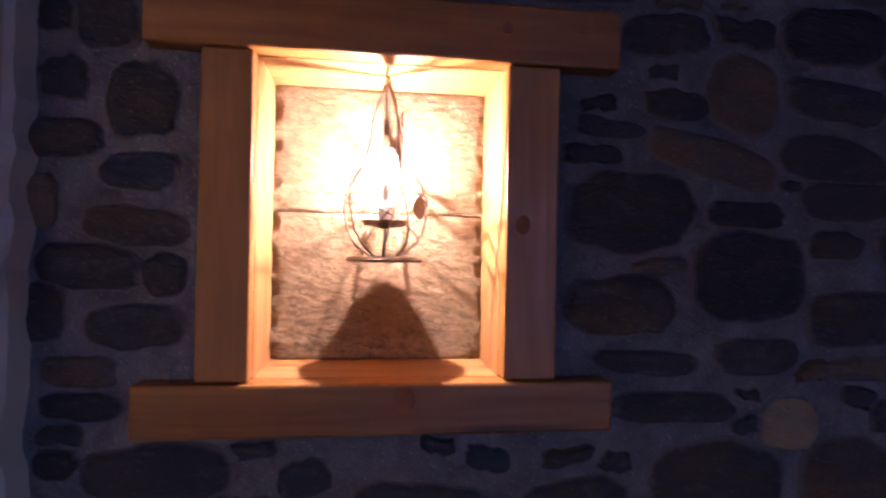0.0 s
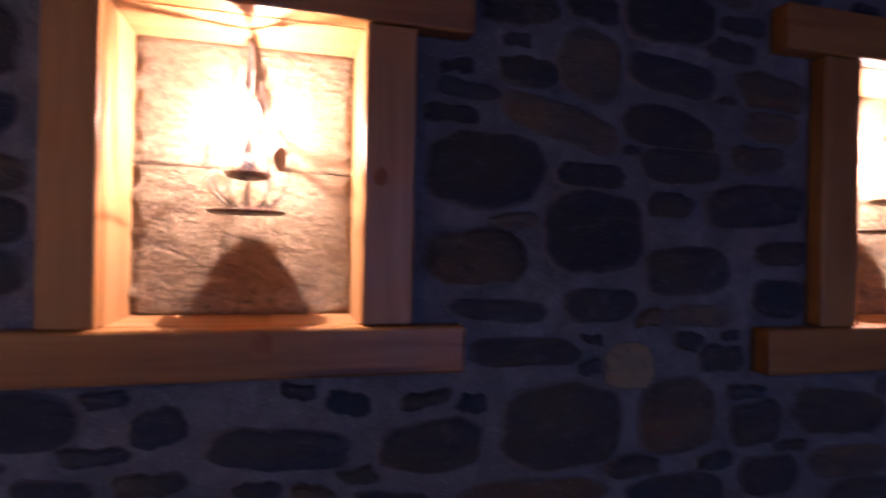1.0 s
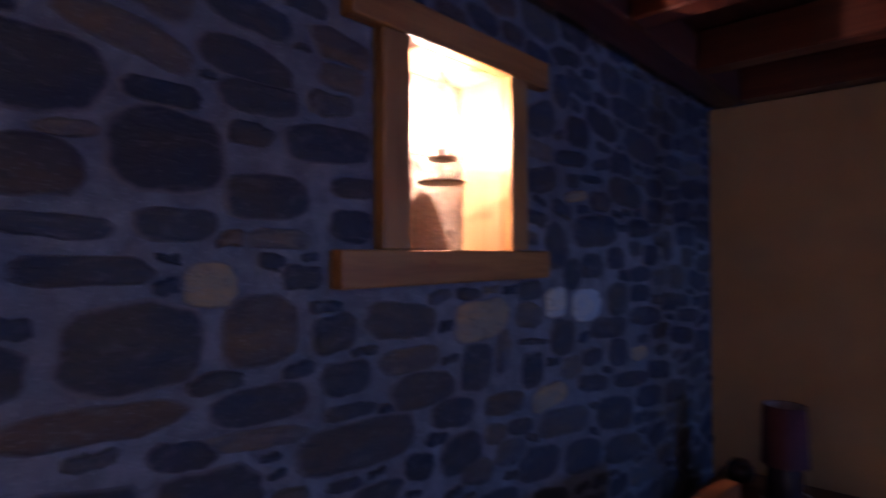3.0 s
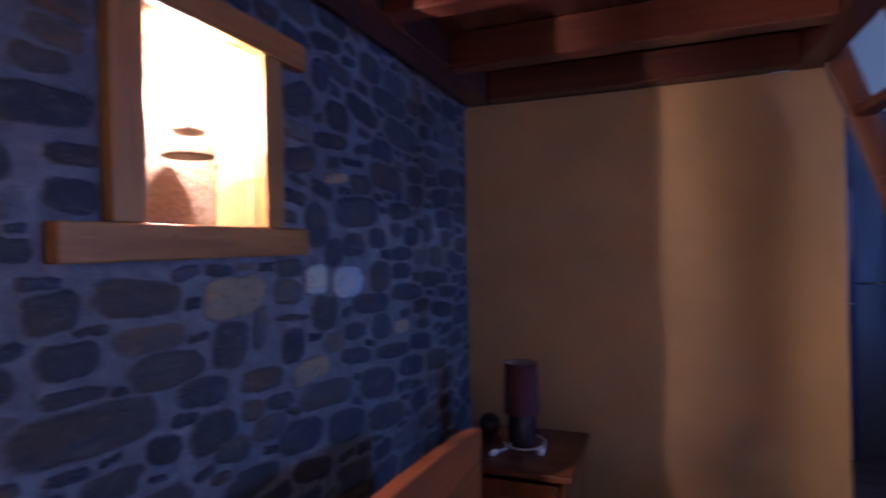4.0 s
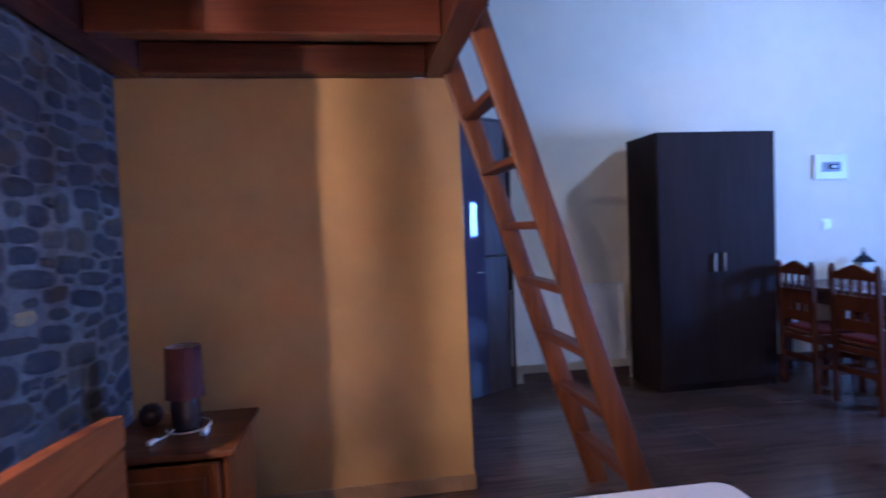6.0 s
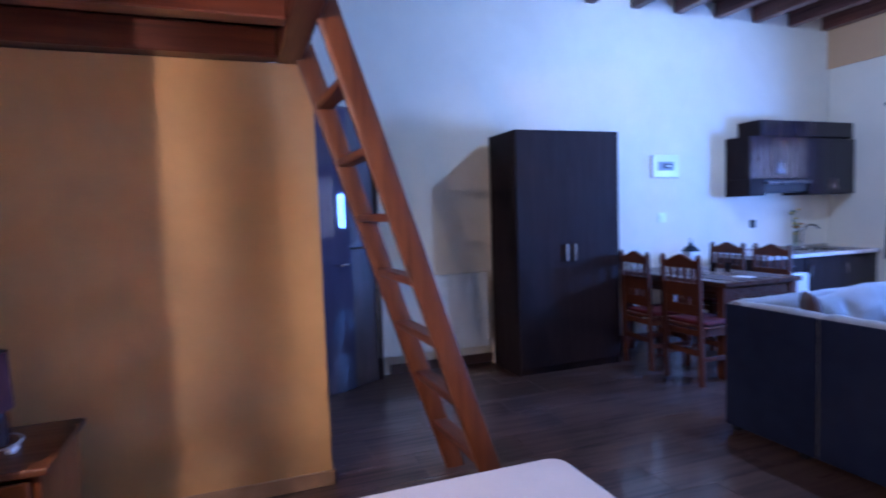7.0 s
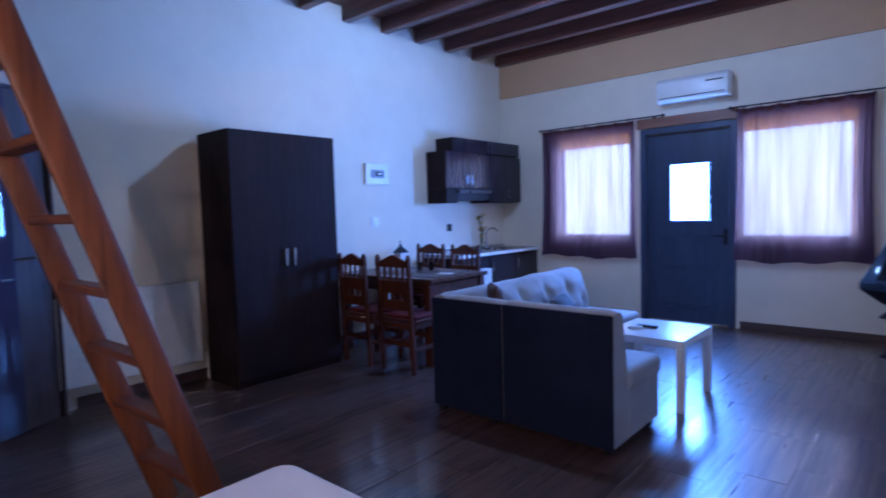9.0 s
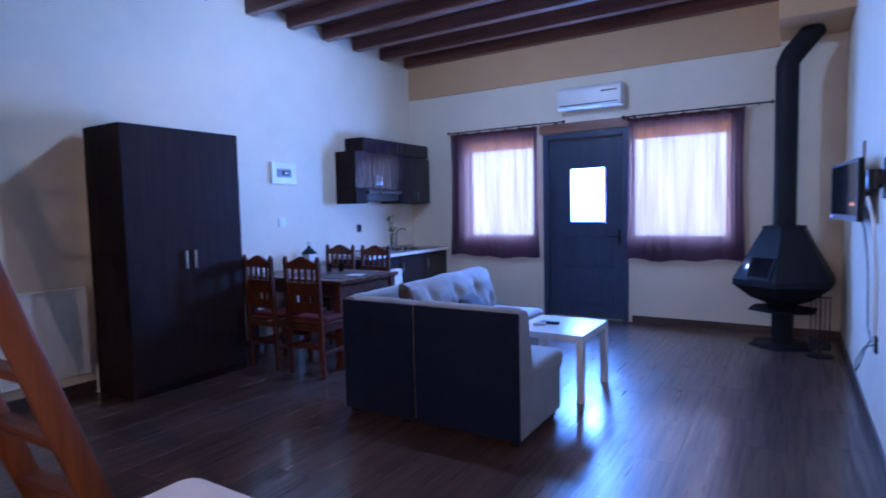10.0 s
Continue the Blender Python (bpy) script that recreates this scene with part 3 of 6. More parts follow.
    for x in (0.12, rod1 - rod0 - 0.12):
        part("bracket", cube(x - 0.008, x + 0.008, -0.085, 0.0, -0.012, 0.004, 0.002), IRON, r)


curtain(3.17, 4.43, 0.745, 2.40, 3, 2.82, 4.46, 2.42)
curtain(0.86, 2.05, 0.76, 2.38, 8, 0.62, 2.11, 2.40)

door_2 = thing("door_2", (2.06, SOUTH, 0), "closed dark blue wooden entrance door with a small bright pane", "door")
tagged(door_2, kind="structure")
part("door_frame", boxes((0, 0.07, -0.12, 0.02, 0, 2.29), (0.99, 1.06, -0.12, 0.02, 0, 2.29), (0.07, 0.99, -0.12, 0.02, 2.22, 2.29), bev=0.006), DOOR_BLUE, door_2)
leaf = part("leaf", boxes((0.072, 0.285, -0.10, -0.05, 0.01, 2.215), (0.737, 0.988, -0.10, -0.05, 0.01, 2.215), (0.285, 0.737, -0.10, -0.05, 0.01, 1.18), (0.285, 0.737, -0.10, -0.05, 1.866, 2.215)), DOOR_BLUE, door_2)
part("moulding", boxes((0.285, 0.305, -0.05, -0.035, 1.18, 1.866), (0.717, 0.737, -0.05, -0.035, 1.18, 1.866), (0.305, 0.717, -0.05, -0.035, 1.18, 1.20), (0.305, 0.717, -0.05, -0.035, 1.846, 1.866), bev=0.004), DOOR_BLUE, leaf)
for z0, z1 in ((0.16, 0.52), (0.62, 1.02)):
    part("panel", boxes((0.20, 0.86, -0.05, -0.04, z0, z1), (0.24, 0.82, -0.042, -0.03, z0 + 0.04, z1 - 0.04), bev=0.004), DOOR_BLUE, leaf)
p = part("pane", cube(0.285, 0.737, -0.088, -0.082, 1.18, 1.866, 0), PANE, leaf)
p.visible_shadow = False
part("door_handle", tube([(0.12, -0.05, 1.02), (0.12, 0.0, 1.02), (0.13, 0.012, 1.02), (0.24, 0.012, 1.02)], 0.009, 8), IRON, leaf, smooth=True)
part("lock_plate", cube(0.10, 0.14, -0.05, -0.044, 0.92, 1.10, 0.002), IRON, leaf)
solid("trim_door_lintel", cube(2.05, 3.16, SOUTH, SOUTH + 0.03, 2.295, 2.41, 0.006), LINTEL_WOOD, "reddish wooden board over the entrance door", "lintel", kind="structure")

# tall lacquered door on the slant beyond the partition
d1 = pose(4.915, -2.085, 0, 0, 0, 120.6)
door_1 = thing("door_1", d1, "dark lacquered inner door that mirrors the windows", "door")
tagged(door_1, kind="structure")
bm, arc, px, py = bmesh.new(), [], 0.005, 0.025
for i in range(33):
    turn = radians(0.2) - i * 0.027 / 3.3
    arc.append([bm.verts.new((px, py - d, z)) for d, z in ((0.0, 0.008), (0.0, 2.25), (0.045, 2.25), (0.045, 0.008))])
    px, py = px + 0.027 * math.cos(turn), py + 0.027 * math.sin(turn)
for p, q in zip(arc, arc[1:]):
    for k in range(4):
        bm.faces.new((p[k], q[k], q[(k + 1) % 4], p[(k + 1) % 4]))
bm.faces.new(arc[0])
bm.faces.new(arc[-1][::-1])
bmesh.ops.recalc_face_normals(bm, faces=bm.faces[:])
part("leaf", bm, DOOR_GLOSS, door_1, "dark lacquered leaf, slightly bowed", smooth=True)
part("door_handle", tube([(0.055, 0.02, 1.02), (0.055, 0.06, 1.02), (0.065, 0.07, 1.02), (0.15, 0.07, 1.02)], 0.009, 8), CHROME, door_1, smooth=True)
part("side_panel", boxes((-0.285, -0.005, -0.03, 0.0, 0, 1.135), (-0.285, -0.005, -0.03, 0.0, 1.145, 2.25), bev=0.004), DOOR_WOOD, door_1)
part("door_frame", boxes((-0.31, -0.286, -0.04, 0.03, 0, 2.27), (-0.31, 0.90, -0.04, 0.0, 2.252, 2.275), bev=0.004), DOOR_WOOD, door_1)

# ---------- loft ----------
loft = thing("loft", (0, 0, LOFT_Z), "dark red timber sleeping loft on joists", "loft")
for x in (0.36, 0.94, 1.52, 2.10, 2.68, 3.22):
    part("joist", cube(x, x + 0.095, -1.46, -0.127, 0, 0.142, 0.006), LOFT_Y, loft)
part("wall_beam", cube(0.001, 3.318, -0.125, 0.002, 0, 0.142, 0.008), LOFT_X, loft)
part("edge_beam", cube(0.001, 3.335, -1.58, -1.462, 0, 0.30, 0.008), LOFT_X, loft)
for i in range(13):
    y = -1.46 + i * 0.1145
    part("floorboard", cube(0.001, EAST - 0.001, y, y + 0.113, 0.1445, 0.172, 0.003), LOFT_X, loft)

# ---------- ladder ----------
LX0, LX1, LK = 2.67, 3.26, 0.325


def slanted(x0, x1, y0, y1, z0, z1, bev):
    bm = cube(x0, x1, y0, y1, z0, z1, bev)
    for v in bm.verts:
        v.co.y += LK * v.co.z
    return bm


def hewn(x, s, top):
    """A stile cut by hand: rounded corners and a wavering outline."""
    bm, rings, n = bmesh.new(), [], 24
    for j in range(n + 1):
        z = top * j / n
        wx = 0.0215 + 0.0022 * noise.noise(Vector((x * 9, 1.0, z * 3)))
        w0, w1 = (0.053 + 0.005 * noise.noise(Vector((x * 9 + k, 5.0, z * 2.6))) for k in (2.0, 7.0))
        ring = []
        for u, v in ((-1, -.72), (-.62, -1), (.62, -1), (1, -.72), (1, .72), (.62, 1), (-.62, 1), (-1, .72)):
            ring.append(bm.verts.new((x + u * wx, s + LK * z + (v * w0 if v < 0 else v * w1), z)))
        rings.append(ring)
    for a, b in zip(rings, rings[1:]):
        for i in range(8):
            bm.faces.new((a[i], a[(i + 1) % 8], b[(i + 1) % 8], b[i]))
    bm.faces.new(rings[0][::-1])
    bm.faces.new(rings[-1])
    bmesh.ops.recalc_face_normals(bm, faces=bm.faces[:])
    return bm


ladder = thing("ladder", (LX0, -2.325, 0), "red-stained wooden ladder leaning on the loft edge", "ladder")
for x, s in ((0.0, 0.0), (LX1 - LX0, 0.02)):
    part("stile", hewn(x, s, 2.31), LADDER_WOOD, ladder, smooth=True)
    part("clip", slanted(x - 0.027, x + 0.027, s - 0.060, s + 0.060, 2.262, 2.316, 0.004), IRON, ladder, "dark iron clip over the loft edge")
for i in range(7):
    z = 0.27 + 0.279 * i
    bm = cube(0.022, LX1 - LX0 - 0.022, LK * z - 0.042, LK * z + 0.042, z - 0.018, z + 0.018, 0.006)
    for v in bm.verts:
        v.co.y += 0.02 * v.co.x / (LX1 - LX0)
    part("rung", bm, LADDER_RUNG, ladder)


# ---------- lit niches in the stone wall ----------
def niche(n, face0, face1, out, lint, sill, label, seed, knots):
    """Pine frame and lining of a lit niche; back of two rough slabs."""
    x0, x1, z0, z1, depth = n
    g = thing("niche_frame", (x0, 0, z0), label, "niche", "lit wall niches")
    w, h = x1 - x0, z1 - z0
    for name, a, b in (("jamb", face0 - x0, 0.0), ("jamb", w, face1 - x0)):
        part(name, cube(a, b, 0.0, 0.029, 0.001, h - 0.001, 0.003, 2), PINE_Z, g)
    part("lintel", cube(out[0] - x0, out[1] - x0, -0.004, 0.029, h, lint - z0, 0.004, 2), PINE, g)
    part("sill", cube(out[2] - x0, out[3] - x0, -0.006, 0.029, sill - z0, 0.0, 0.004, 2), PINE, g)
    part("lining", cube(-0.02, 0.0, 0.03, depth + 0.02, -0.02, h + 0.02, 0.001), PINE_LIGHT_Z, g)
    part("lining", cube(w, w + 0.02, 0.03, depth + 0.02, -0.02, h + 0.02, 0.001), PINE_LIGHT_Z, g)
    part("lining", cube(0.0, w, 0.03, depth + 0.02, -0.02, 0.0, 0.001), PINE_LIGHT, g)
    part("lining", cube(0.0, w, 0.03, depth + 0.02, h, h + 0.02, 0.001), PINE_LIGHT, g)
    for kx, kz, kr, ky in knots:
        t = lathe([(kr, 0.0), (kr * 0.96, 0.0005), (kr * 0.3, 0.0007)], 16)
        t.transform(Matrix.Translation((kx - x0, ky, kz - z0)) @ Matrix.Rotation(radians(90), 4, "X") @ Matrix.Diagonal((1.0, 1.25, 1, 1)))
        part("knot", t, KNOT, g, "dark knot in the pine")
    cut = h * 0.54
    for a, b in ((0.0, cut - 0.0007), (cut + 0.0007, h)):
        bm, nx, nz, grid = bmesh.new(), 100, 80, []
        for j in range(nz + 1):
            row = []
            for i in range(nx + 1):
                u, v = i / nx, j / nz
                q = Vector((u * w * 20, seed + a * 7, (a + v * (b - a)) * 30))
                edge = min(u, 1 - u) * w
                rim = min(v, 1 - v) * (b - a)
                d = 0.0018 * noise.fractal(q * 1.6, 0.6, 2.3, 7) + 0.003 * noise.noise(q * 0.25)
                d += 0.010 * max(0, 1 - edge / 0.012) * (0.4 + noise.noise(q * 1.7)) + 0.003 * max(0, 1 - rim / 0.004) * (0.6 + noise.noise(q * 0.8))
                row.append(bm.verts.new((u * w, depth + d, a + v * (b - a))))
            grid.append(row)
        for p, q in zip(grid, grid[1:]):
            for i in range(nx):
                bm.faces.new((p[i], p[i + 1], q[i + 1], q[i]))
        rim = [grid[0][i] for i in range(nx + 1)] + [grid[j][nx] for j in range(1, nz + 1)] + [grid[nz][i] for i in range(nx - 1, -1, -1)] + [grid[j][0] for j in range(nz - 1, 0, -1)]
        back = [bm.verts.new((v.co.x, depth + 0.03, v.co.z)) for v in rim]
        for i in range(len(rim)):
            k = (i + 1) % len(rim)
            bm.faces.new((rim[k], rim[i], back[i], back[k]))
        bm.faces.new(back)
        part("stone_slab", bm, SLAB, g, "rough tan sandstone slab", smooth=True)
    return g


niche(N1, 0.193, 0.611, (0.132, 0.686, 0.127, 0.681), 1.964, 1.452, "varnished pine niche frame in the stone wall, lamp lit inside", 3.1, ((0.5665, 1.7005, 0.0095, 0.0), (0.428, 1.4935, 0.013, -0.006), (0.543, 1.934, 0.006, -0.004), (0.636, 1.94, 0.005, -0.004)))
niche(N2, 1.270, 1.762, (1.19, 1.864, 1.166, 1.858), 2.005, 1.428, "varnished pine niche frame nearer the partition, lamp lit inside", 9.4, ((1.40, 1.47, 0.009, -0.006),))


def wire_lantern(x, y, z, k, turn, hook, rib=None, wire=0.0015):
    """A drop-shaped lantern of bent wire that hangs from the niche's top."""
    g = thing("wire_lantern", Matrix.Translation((x, y, z)) @ pose(0, 0, 0, 0, 0, turn) @ Matrix.Scale(k, 4), "glowing wire lantern with metal leaves, hung in a niche", "lamp", "niche lanterns")
    part("base_plate", lathe([(0.001, -0.003), (0.046, -0.003), (0.050, 0.0), (0.046, 0.003), (0.001, 0.003)], 32), WIRE, g)
    prof = [(0.020, 0.004), (0.040, 0.018), (0.051, 0.040), (0.054, 0.066), (0.050, 0.088), (0.038, 0.110), (0.026, 0.130), (0.021, 0.155), (0.018, 0.180), (0.012, 0.206), (0.003, 0.226)]
    rnd = random.Random(round(x * 100))

    def at(t, a):
        t = max(0, min(0.9999, t)) * (len(prof) - 1)
        i, f = int(t), t - int(t)
        r, h = (prof[i][q] * (1 - f) + prof[i + 1][q] * f for q in (0, 1))
        return (r * math.cos(a), r * math.sin(a), h)

    bm = bmesh.new()
    for i in range(7):
        a = i * 6.283 / 7 + rnd.uniform(-.2, .2)
        s = rnd.uniform(0.5, 1.3) * (1 if i % 2 else -1)
        tube([at(t / 16, a + s * t / 16) for t in range(17)], wire, 5, bm)
    for i in range(16):
        a, t0 = rnd.uniform(0, 6.28), rnd.uniform(0.05, 0.55)
        d, s = rnd.uniform(-0.25, 0.3), rnd.uniform(1.0, 2.2)
        tube([at(t0 + d * t / 9, a + s * t / 9) for t in range(10)], min(0.0010, wire * 0.8), 4, bm)
    if rib is not None:
        tube([at(t / 16, rib) for t in range(17)], 0.0018, 6, bm)
    part("cage", bm, WIRE, g)
    part("stem", tube([(0, 0, 0.003), (0, 0, 0.045)], 0.0022, 6), WIRE, g)
    part("cup", lathe([(0.004, 0.040), (0.026, 0.044), (0.030, 0.050), (0.027, 0.049), (0.004, 0.046)], 20), WIRE, g, smooth=True)
    part("socket", lathe([(0.008, 0.048), (0.009, 0.068), (0.004, 0.076), (0.003, 0.110)], 14), WHITE, g)
    part("bulb", lathe([(0.0008, 0.1210), (0.0022, 0.1224), (0.0028, 0.124), (0.0022, 0.1256), (0.0008, 0.1270)], 12), BULB, g, "lit warm bulb", smooth=True)
    part("bulb_glass", lathe([(0.006, 0.106), (0.012, 0.113), (0.0155, 0.123), (0.014, 0.134), (0.007, 0.143), (0.001, 0.146)], 18), BULB_GLASS, g, smooth=True)
    low = ((0.27, -1.06, 0.034),) if k < 1.1 else ((0.19, -0.70, 0.030), (0.22, 3.75, 0.010))
    for t, a, s in low + ((0.62, 1.0, 0.026), (0.72, 4.4, 0.024), (0.78, -0.9, 0.024)):
        p = Vector(at(t, a))
        bm = bmesh.new()
        n, top, bot = 8, [], []
        out = Vector((math.cos(a), math.sin(a), 0.0))
        side = Vector((-math.sin(a), math.cos(a), 0.0))
        for i in range(n + 1):
            u = i / n
            half = (0.34 if t < 0.5 else 0.13) * s * math.sin(math.pi * u) ** 0.8
            c = p + Vector((0, 0, 1)) * (u - 0.3) * s + out * (0.004 + 0.25 * s * (u - 0.5) ** 2)
            top.append(bm.verts.new(c + side * half + out * 0.0006))
            bot.append(bm.verts.new(c - side * half + out * 0.0006))
        for i in range(n):
            bm.faces.new((top[i], bot[i], bot[i + 1], top[i + 1]))
        ext = bmesh.ops.extrude_face_region(bm, geom=bm.faces[:])
        bmesh.ops.translate(bm, vec=-out * 0.0012, verts=[v for v in ext["geom"] if isinstance(v, bmesh.types.BMVert)])
        part("leaf", bm, WIRE, g)
    part("hook", tube([(0, 0, 0.224), (0.004, 0, 0.232), (0.001, 0, 0.242), (-0.004, 0, (0.242 + hook) / 2), (0, 0, hook)], 0.0018, 6), WIRE, g)


wire_lantern(0.404, 0.076, 1.655, 1.0, 15, 0.238)
wire_lantern(1.534, 0.090, 1.662, 1.16, 140, 0.234, radians(-177.8), 0.0007)

# ---------- bed ----------
BX0, BX1, BY0, BY1, BZ = 0.66, 2.215, -2.335, -0.36, 0.475
bed = thing("bed", (BX0, BY0, 0), "pine bed made up with a smooth white sheet", "bed")
bw, bl = BX1 - BX0, BY1 - BY0
bm = bmesh.new()
bmesh.ops.create_cube(bm, size=1)
for v in bm.verts:
    v.co = Vector((v.co.x * bw + bw / 2, v.co.y * bl + bl / 2, 0.24 + (v.co.z + .5) * (BZ - 0.24)))
bmesh.ops.bevel(bm, geom=[e for e in bm.edges if abs(e.verts[0].co.z - e.verts[1].co.z) > 0.1], offset=0.075, segments=8, profile=0.5, affect="EDGES")
bmesh.ops.bevel(bm, geom=[e for e in bm.edges if len(e.link_faces) == 2 and abs(e.link_faces[0].normal.z - e.link_faces[1].normal.z) > 0.9], offset=0.022, segments=4, profile=0.5, affect="EDGES")
part("mattress", bm, SHEET, bed, "white sheeted mattress with rounded corners", smooth=True)
for x in (0.02, bw - 0.05):
    part("side_rail", cube(x, x + 0.03, 0.03, bl, 0.12, 0.30, 0.004), BED_WOOD, bed)
part("foot_rail", cube(0.05, bw - 0.05, 0.03, 0.06, 0.12, 0.30, 0.004), BED_WOOD, bed)
for x, y in ((0.02, 0.03), (bw - 0.08, 0.03), (0.02, bl - 0.06), (bw - 0.08, bl - 0.06)):
    part("leg", cube(x, x + 0.06, y, y + 0.06, 0, 0.12, 0.004), BED_WOOD_Z, bed)
HY = BY1 - BY0 + 0.002
bm = bmesh.new()
hx0, hx1, nn = -0.10, bw + 0.055, 24
high = 0.852
fr, bk = [], []
for i in range(nn + 1):
    u = i / nn
    x = hx0 + u * (hx1 - hx0)
    top = high + 0.055 * math.sin(math.pi * u) ** 0.9
    fr.append((bm.verts.new((x, HY, 0.758)), bm.verts.new((x, HY, top))))
    bk.append((bm.verts.new((x, HY + 0.045, 0.758)), bm.verts.new((x, HY + 0.045, top))))
for i in range(nn):
    bm.faces.new((fr[i][0], fr[i + 1][0], fr[i + 1][1], fr[i][1]))
    bm.faces.new((bk[i][1], bk[i + 1][1], bk[i + 1][0], bk[i][0]))
    bm.faces.new((fr[i][1], fr[i + 1][1], bk[i + 1][1], bk[i][1]))
    bm.faces.new((fr[i + 1][0], fr[i][0], bk[i][0], bk[i + 1][0]))
for i in (0, nn):
    bm.faces.new((fr[i][0], fr[i][1], bk[i][1], bk[i][0]))
bmesh.ops.recalc_face_normals(bm, faces=bm.faces[:])
head = part("headboard", bm, BED_WOOD, bed, "arched pine headboard of two planks")
part("lower_plank", cube(hx0, hx1, HY, HY + 0.045, 0.0, 0.752, 0.004), BED_WOOD, head)

# ---------- nightstand and lamp ----------
NIGHT = wood("nightstand_wood", (0.075, 0.022, 0.009), (0.135, 0.042, 0.016), "y", 0.4)
ns = thing("nightstand", (2.62, -0.60, 0), "small reddish wooden nightstand with a door", "nightstand")
part("top", cube(-0.02, 0.50, 0.0, 0.53, 0.565, 0.592, 0.006, 2), NIGHT, ns)
part("body", boxes((0.01, 0.48, 0.03, 0.05, 0.06, 0.565), (0.01, 0.48, 0.49, 0.51, 0.06, 0.565), (0.46, 0.48, 0.05, 0.49, 0.06, 0.565), (0.01, 0.46, 0.05, 0.49, 0.06, 0.08), bev=0.002), BED_WOOD_Z, ns)
ndoor = part("door", boxes((-0.008, 0.01, 0.06, 0.48, 0.08, 0.545), (-0.014, -0.006, 0.11, 0.43, 0.13, 0.495), bev=0.005), BED_WOOD_Z, ns)
part("knob", lathe([(0.004, 0), (0.010, 0.006), (0.013, 0.014), (0.008, 0.022), (0.001, 0.024)], 12), CHROME, ndoor, at=pose(-0.008, 0.10, 0.36, 0, -90, 0), smooth=True)
for x, y in ((0.01, 0.03), (0.43, 0.03), (0.01, 0.46), (0.43, 0.46)):
    part("leg", cube(x, x + 0.05, y, y + 0.05, 0, 0.06, 0.003), BED_WOOD_Z, ns)
lamp = thing("table_lamp", (2.90, -0.345, 0.592), "unlit table lamp with a maroon drum shade", "lamp")
part("base", lathe([(0.052, 0), (0.058, 0.006), (0.060, 0.10), (0.055, 0.128), (0.02, 0.135), (0.012, 0.17)], 28), CERAMIC, lamp, smooth=True)
bm = lathe([(0.077, 0.135), (0.069, 0.348)], 40)
bmesh.ops.delete(bm, geom=[f for f in bm.faces if len(f.verts) > 4], context="FACES")
bmesh.ops.solidify(bm, geom=bm.faces[:], thickness=0.003)
part("shade", bm, MAROON, lamp, "maroon cloth drum shade", smooth=True)
bm = lathe([(0.0725, 0.137), (0.0645, 0.346)], 40)
bmesh.ops.delete(bm, geom=[f for f in bm.faces if len(f.verts) > 4], context="FACES")
part("shade_lining", bm, LAMP_LINING, lamp, "pale inner lining of the shade", smooth=True)
# dark rounded shape with a flat cap, left of the lamp base
jar = thing("dark_jar", (2.985, -0.175, 0.592), "small dark rounded shape beside the lamp", "jar")
part("vessel", lathe([(0.025, 0), (0.042, 0.012), (0.052, 0.04), (0.046, 0.066), (0.030, 0.078)], 22), CERAMIC, jar, smooth=True)
part("lid", lathe([(0.033, 0.0785), (0.032, 0.084), (0.02, 0.088), (0.002, 0.089)], 18), CERAMIC, jar, smooth=True)
cord = thing("lamp_cord", (2.82, -0.35, 0.592), "white lamp cord with its plug lying coiled", "cord")
pts = [(0.075 * math.cos(a) * (1 + 0.05 * a) + 0.06, 0.085 * math.sin(a) - 0.01, 0.006 + 0.002 * a) for a in [1.7 + k * 0.28 for k in range(19)]]
part("cable", tube(pts + [(-0.02, 0.05, 0.008), (-0.07, 0.075, 0.006)], 0.0032, 6), WHITE, cord, smooth=True)
part("plug", tube([(-0.07, 0.075, 0.012), (-0.10, 0.085, 0.012), (-0.115, 0.09, 0.012)], [0.009, 0.012, 0.008], 10), WHITE, cord, smooth=True)
part("switch", cube(-0.045, 0.012, -0.105, -0.078, 0.0, 0.024, 0.008, 3), WHITE, cord)

# ---------- radiator, wardrobe and wall fittings ----------
rad = thing("radiator", (5.05, -3.36, 0.18), "white enamelled panel radiator on the wall", "radiator")
part("panel", cube(0.0, 0.02, 0, 1.03, 0.0, 0.66, 0.006, 2), WHITE_METAL, rad)
part("back_panel", cube(0.06, 0.075, 0.02, 1.01, 0.02, 0.64, 0.004), WHITE_METAL, rad)
part("grille", cube(0.0, 0.08, 0.005, 1.025, 0.645, 0.672, 0.004), WHITE_METAL, rad)
for y in (0.2, 0.83):
    part("bracket", cube(0.075, 0.11, y, y + 0.03, 0.05, 0.6, 0.002), WHITE_METAL, rad)
part("pipe", tube([(0.04, -0.02, 0.05), (0.04, -0.06, 0.05), (0.04, -0.06, -0.18)], 0.008, 8), WHITE_METAL, rad)

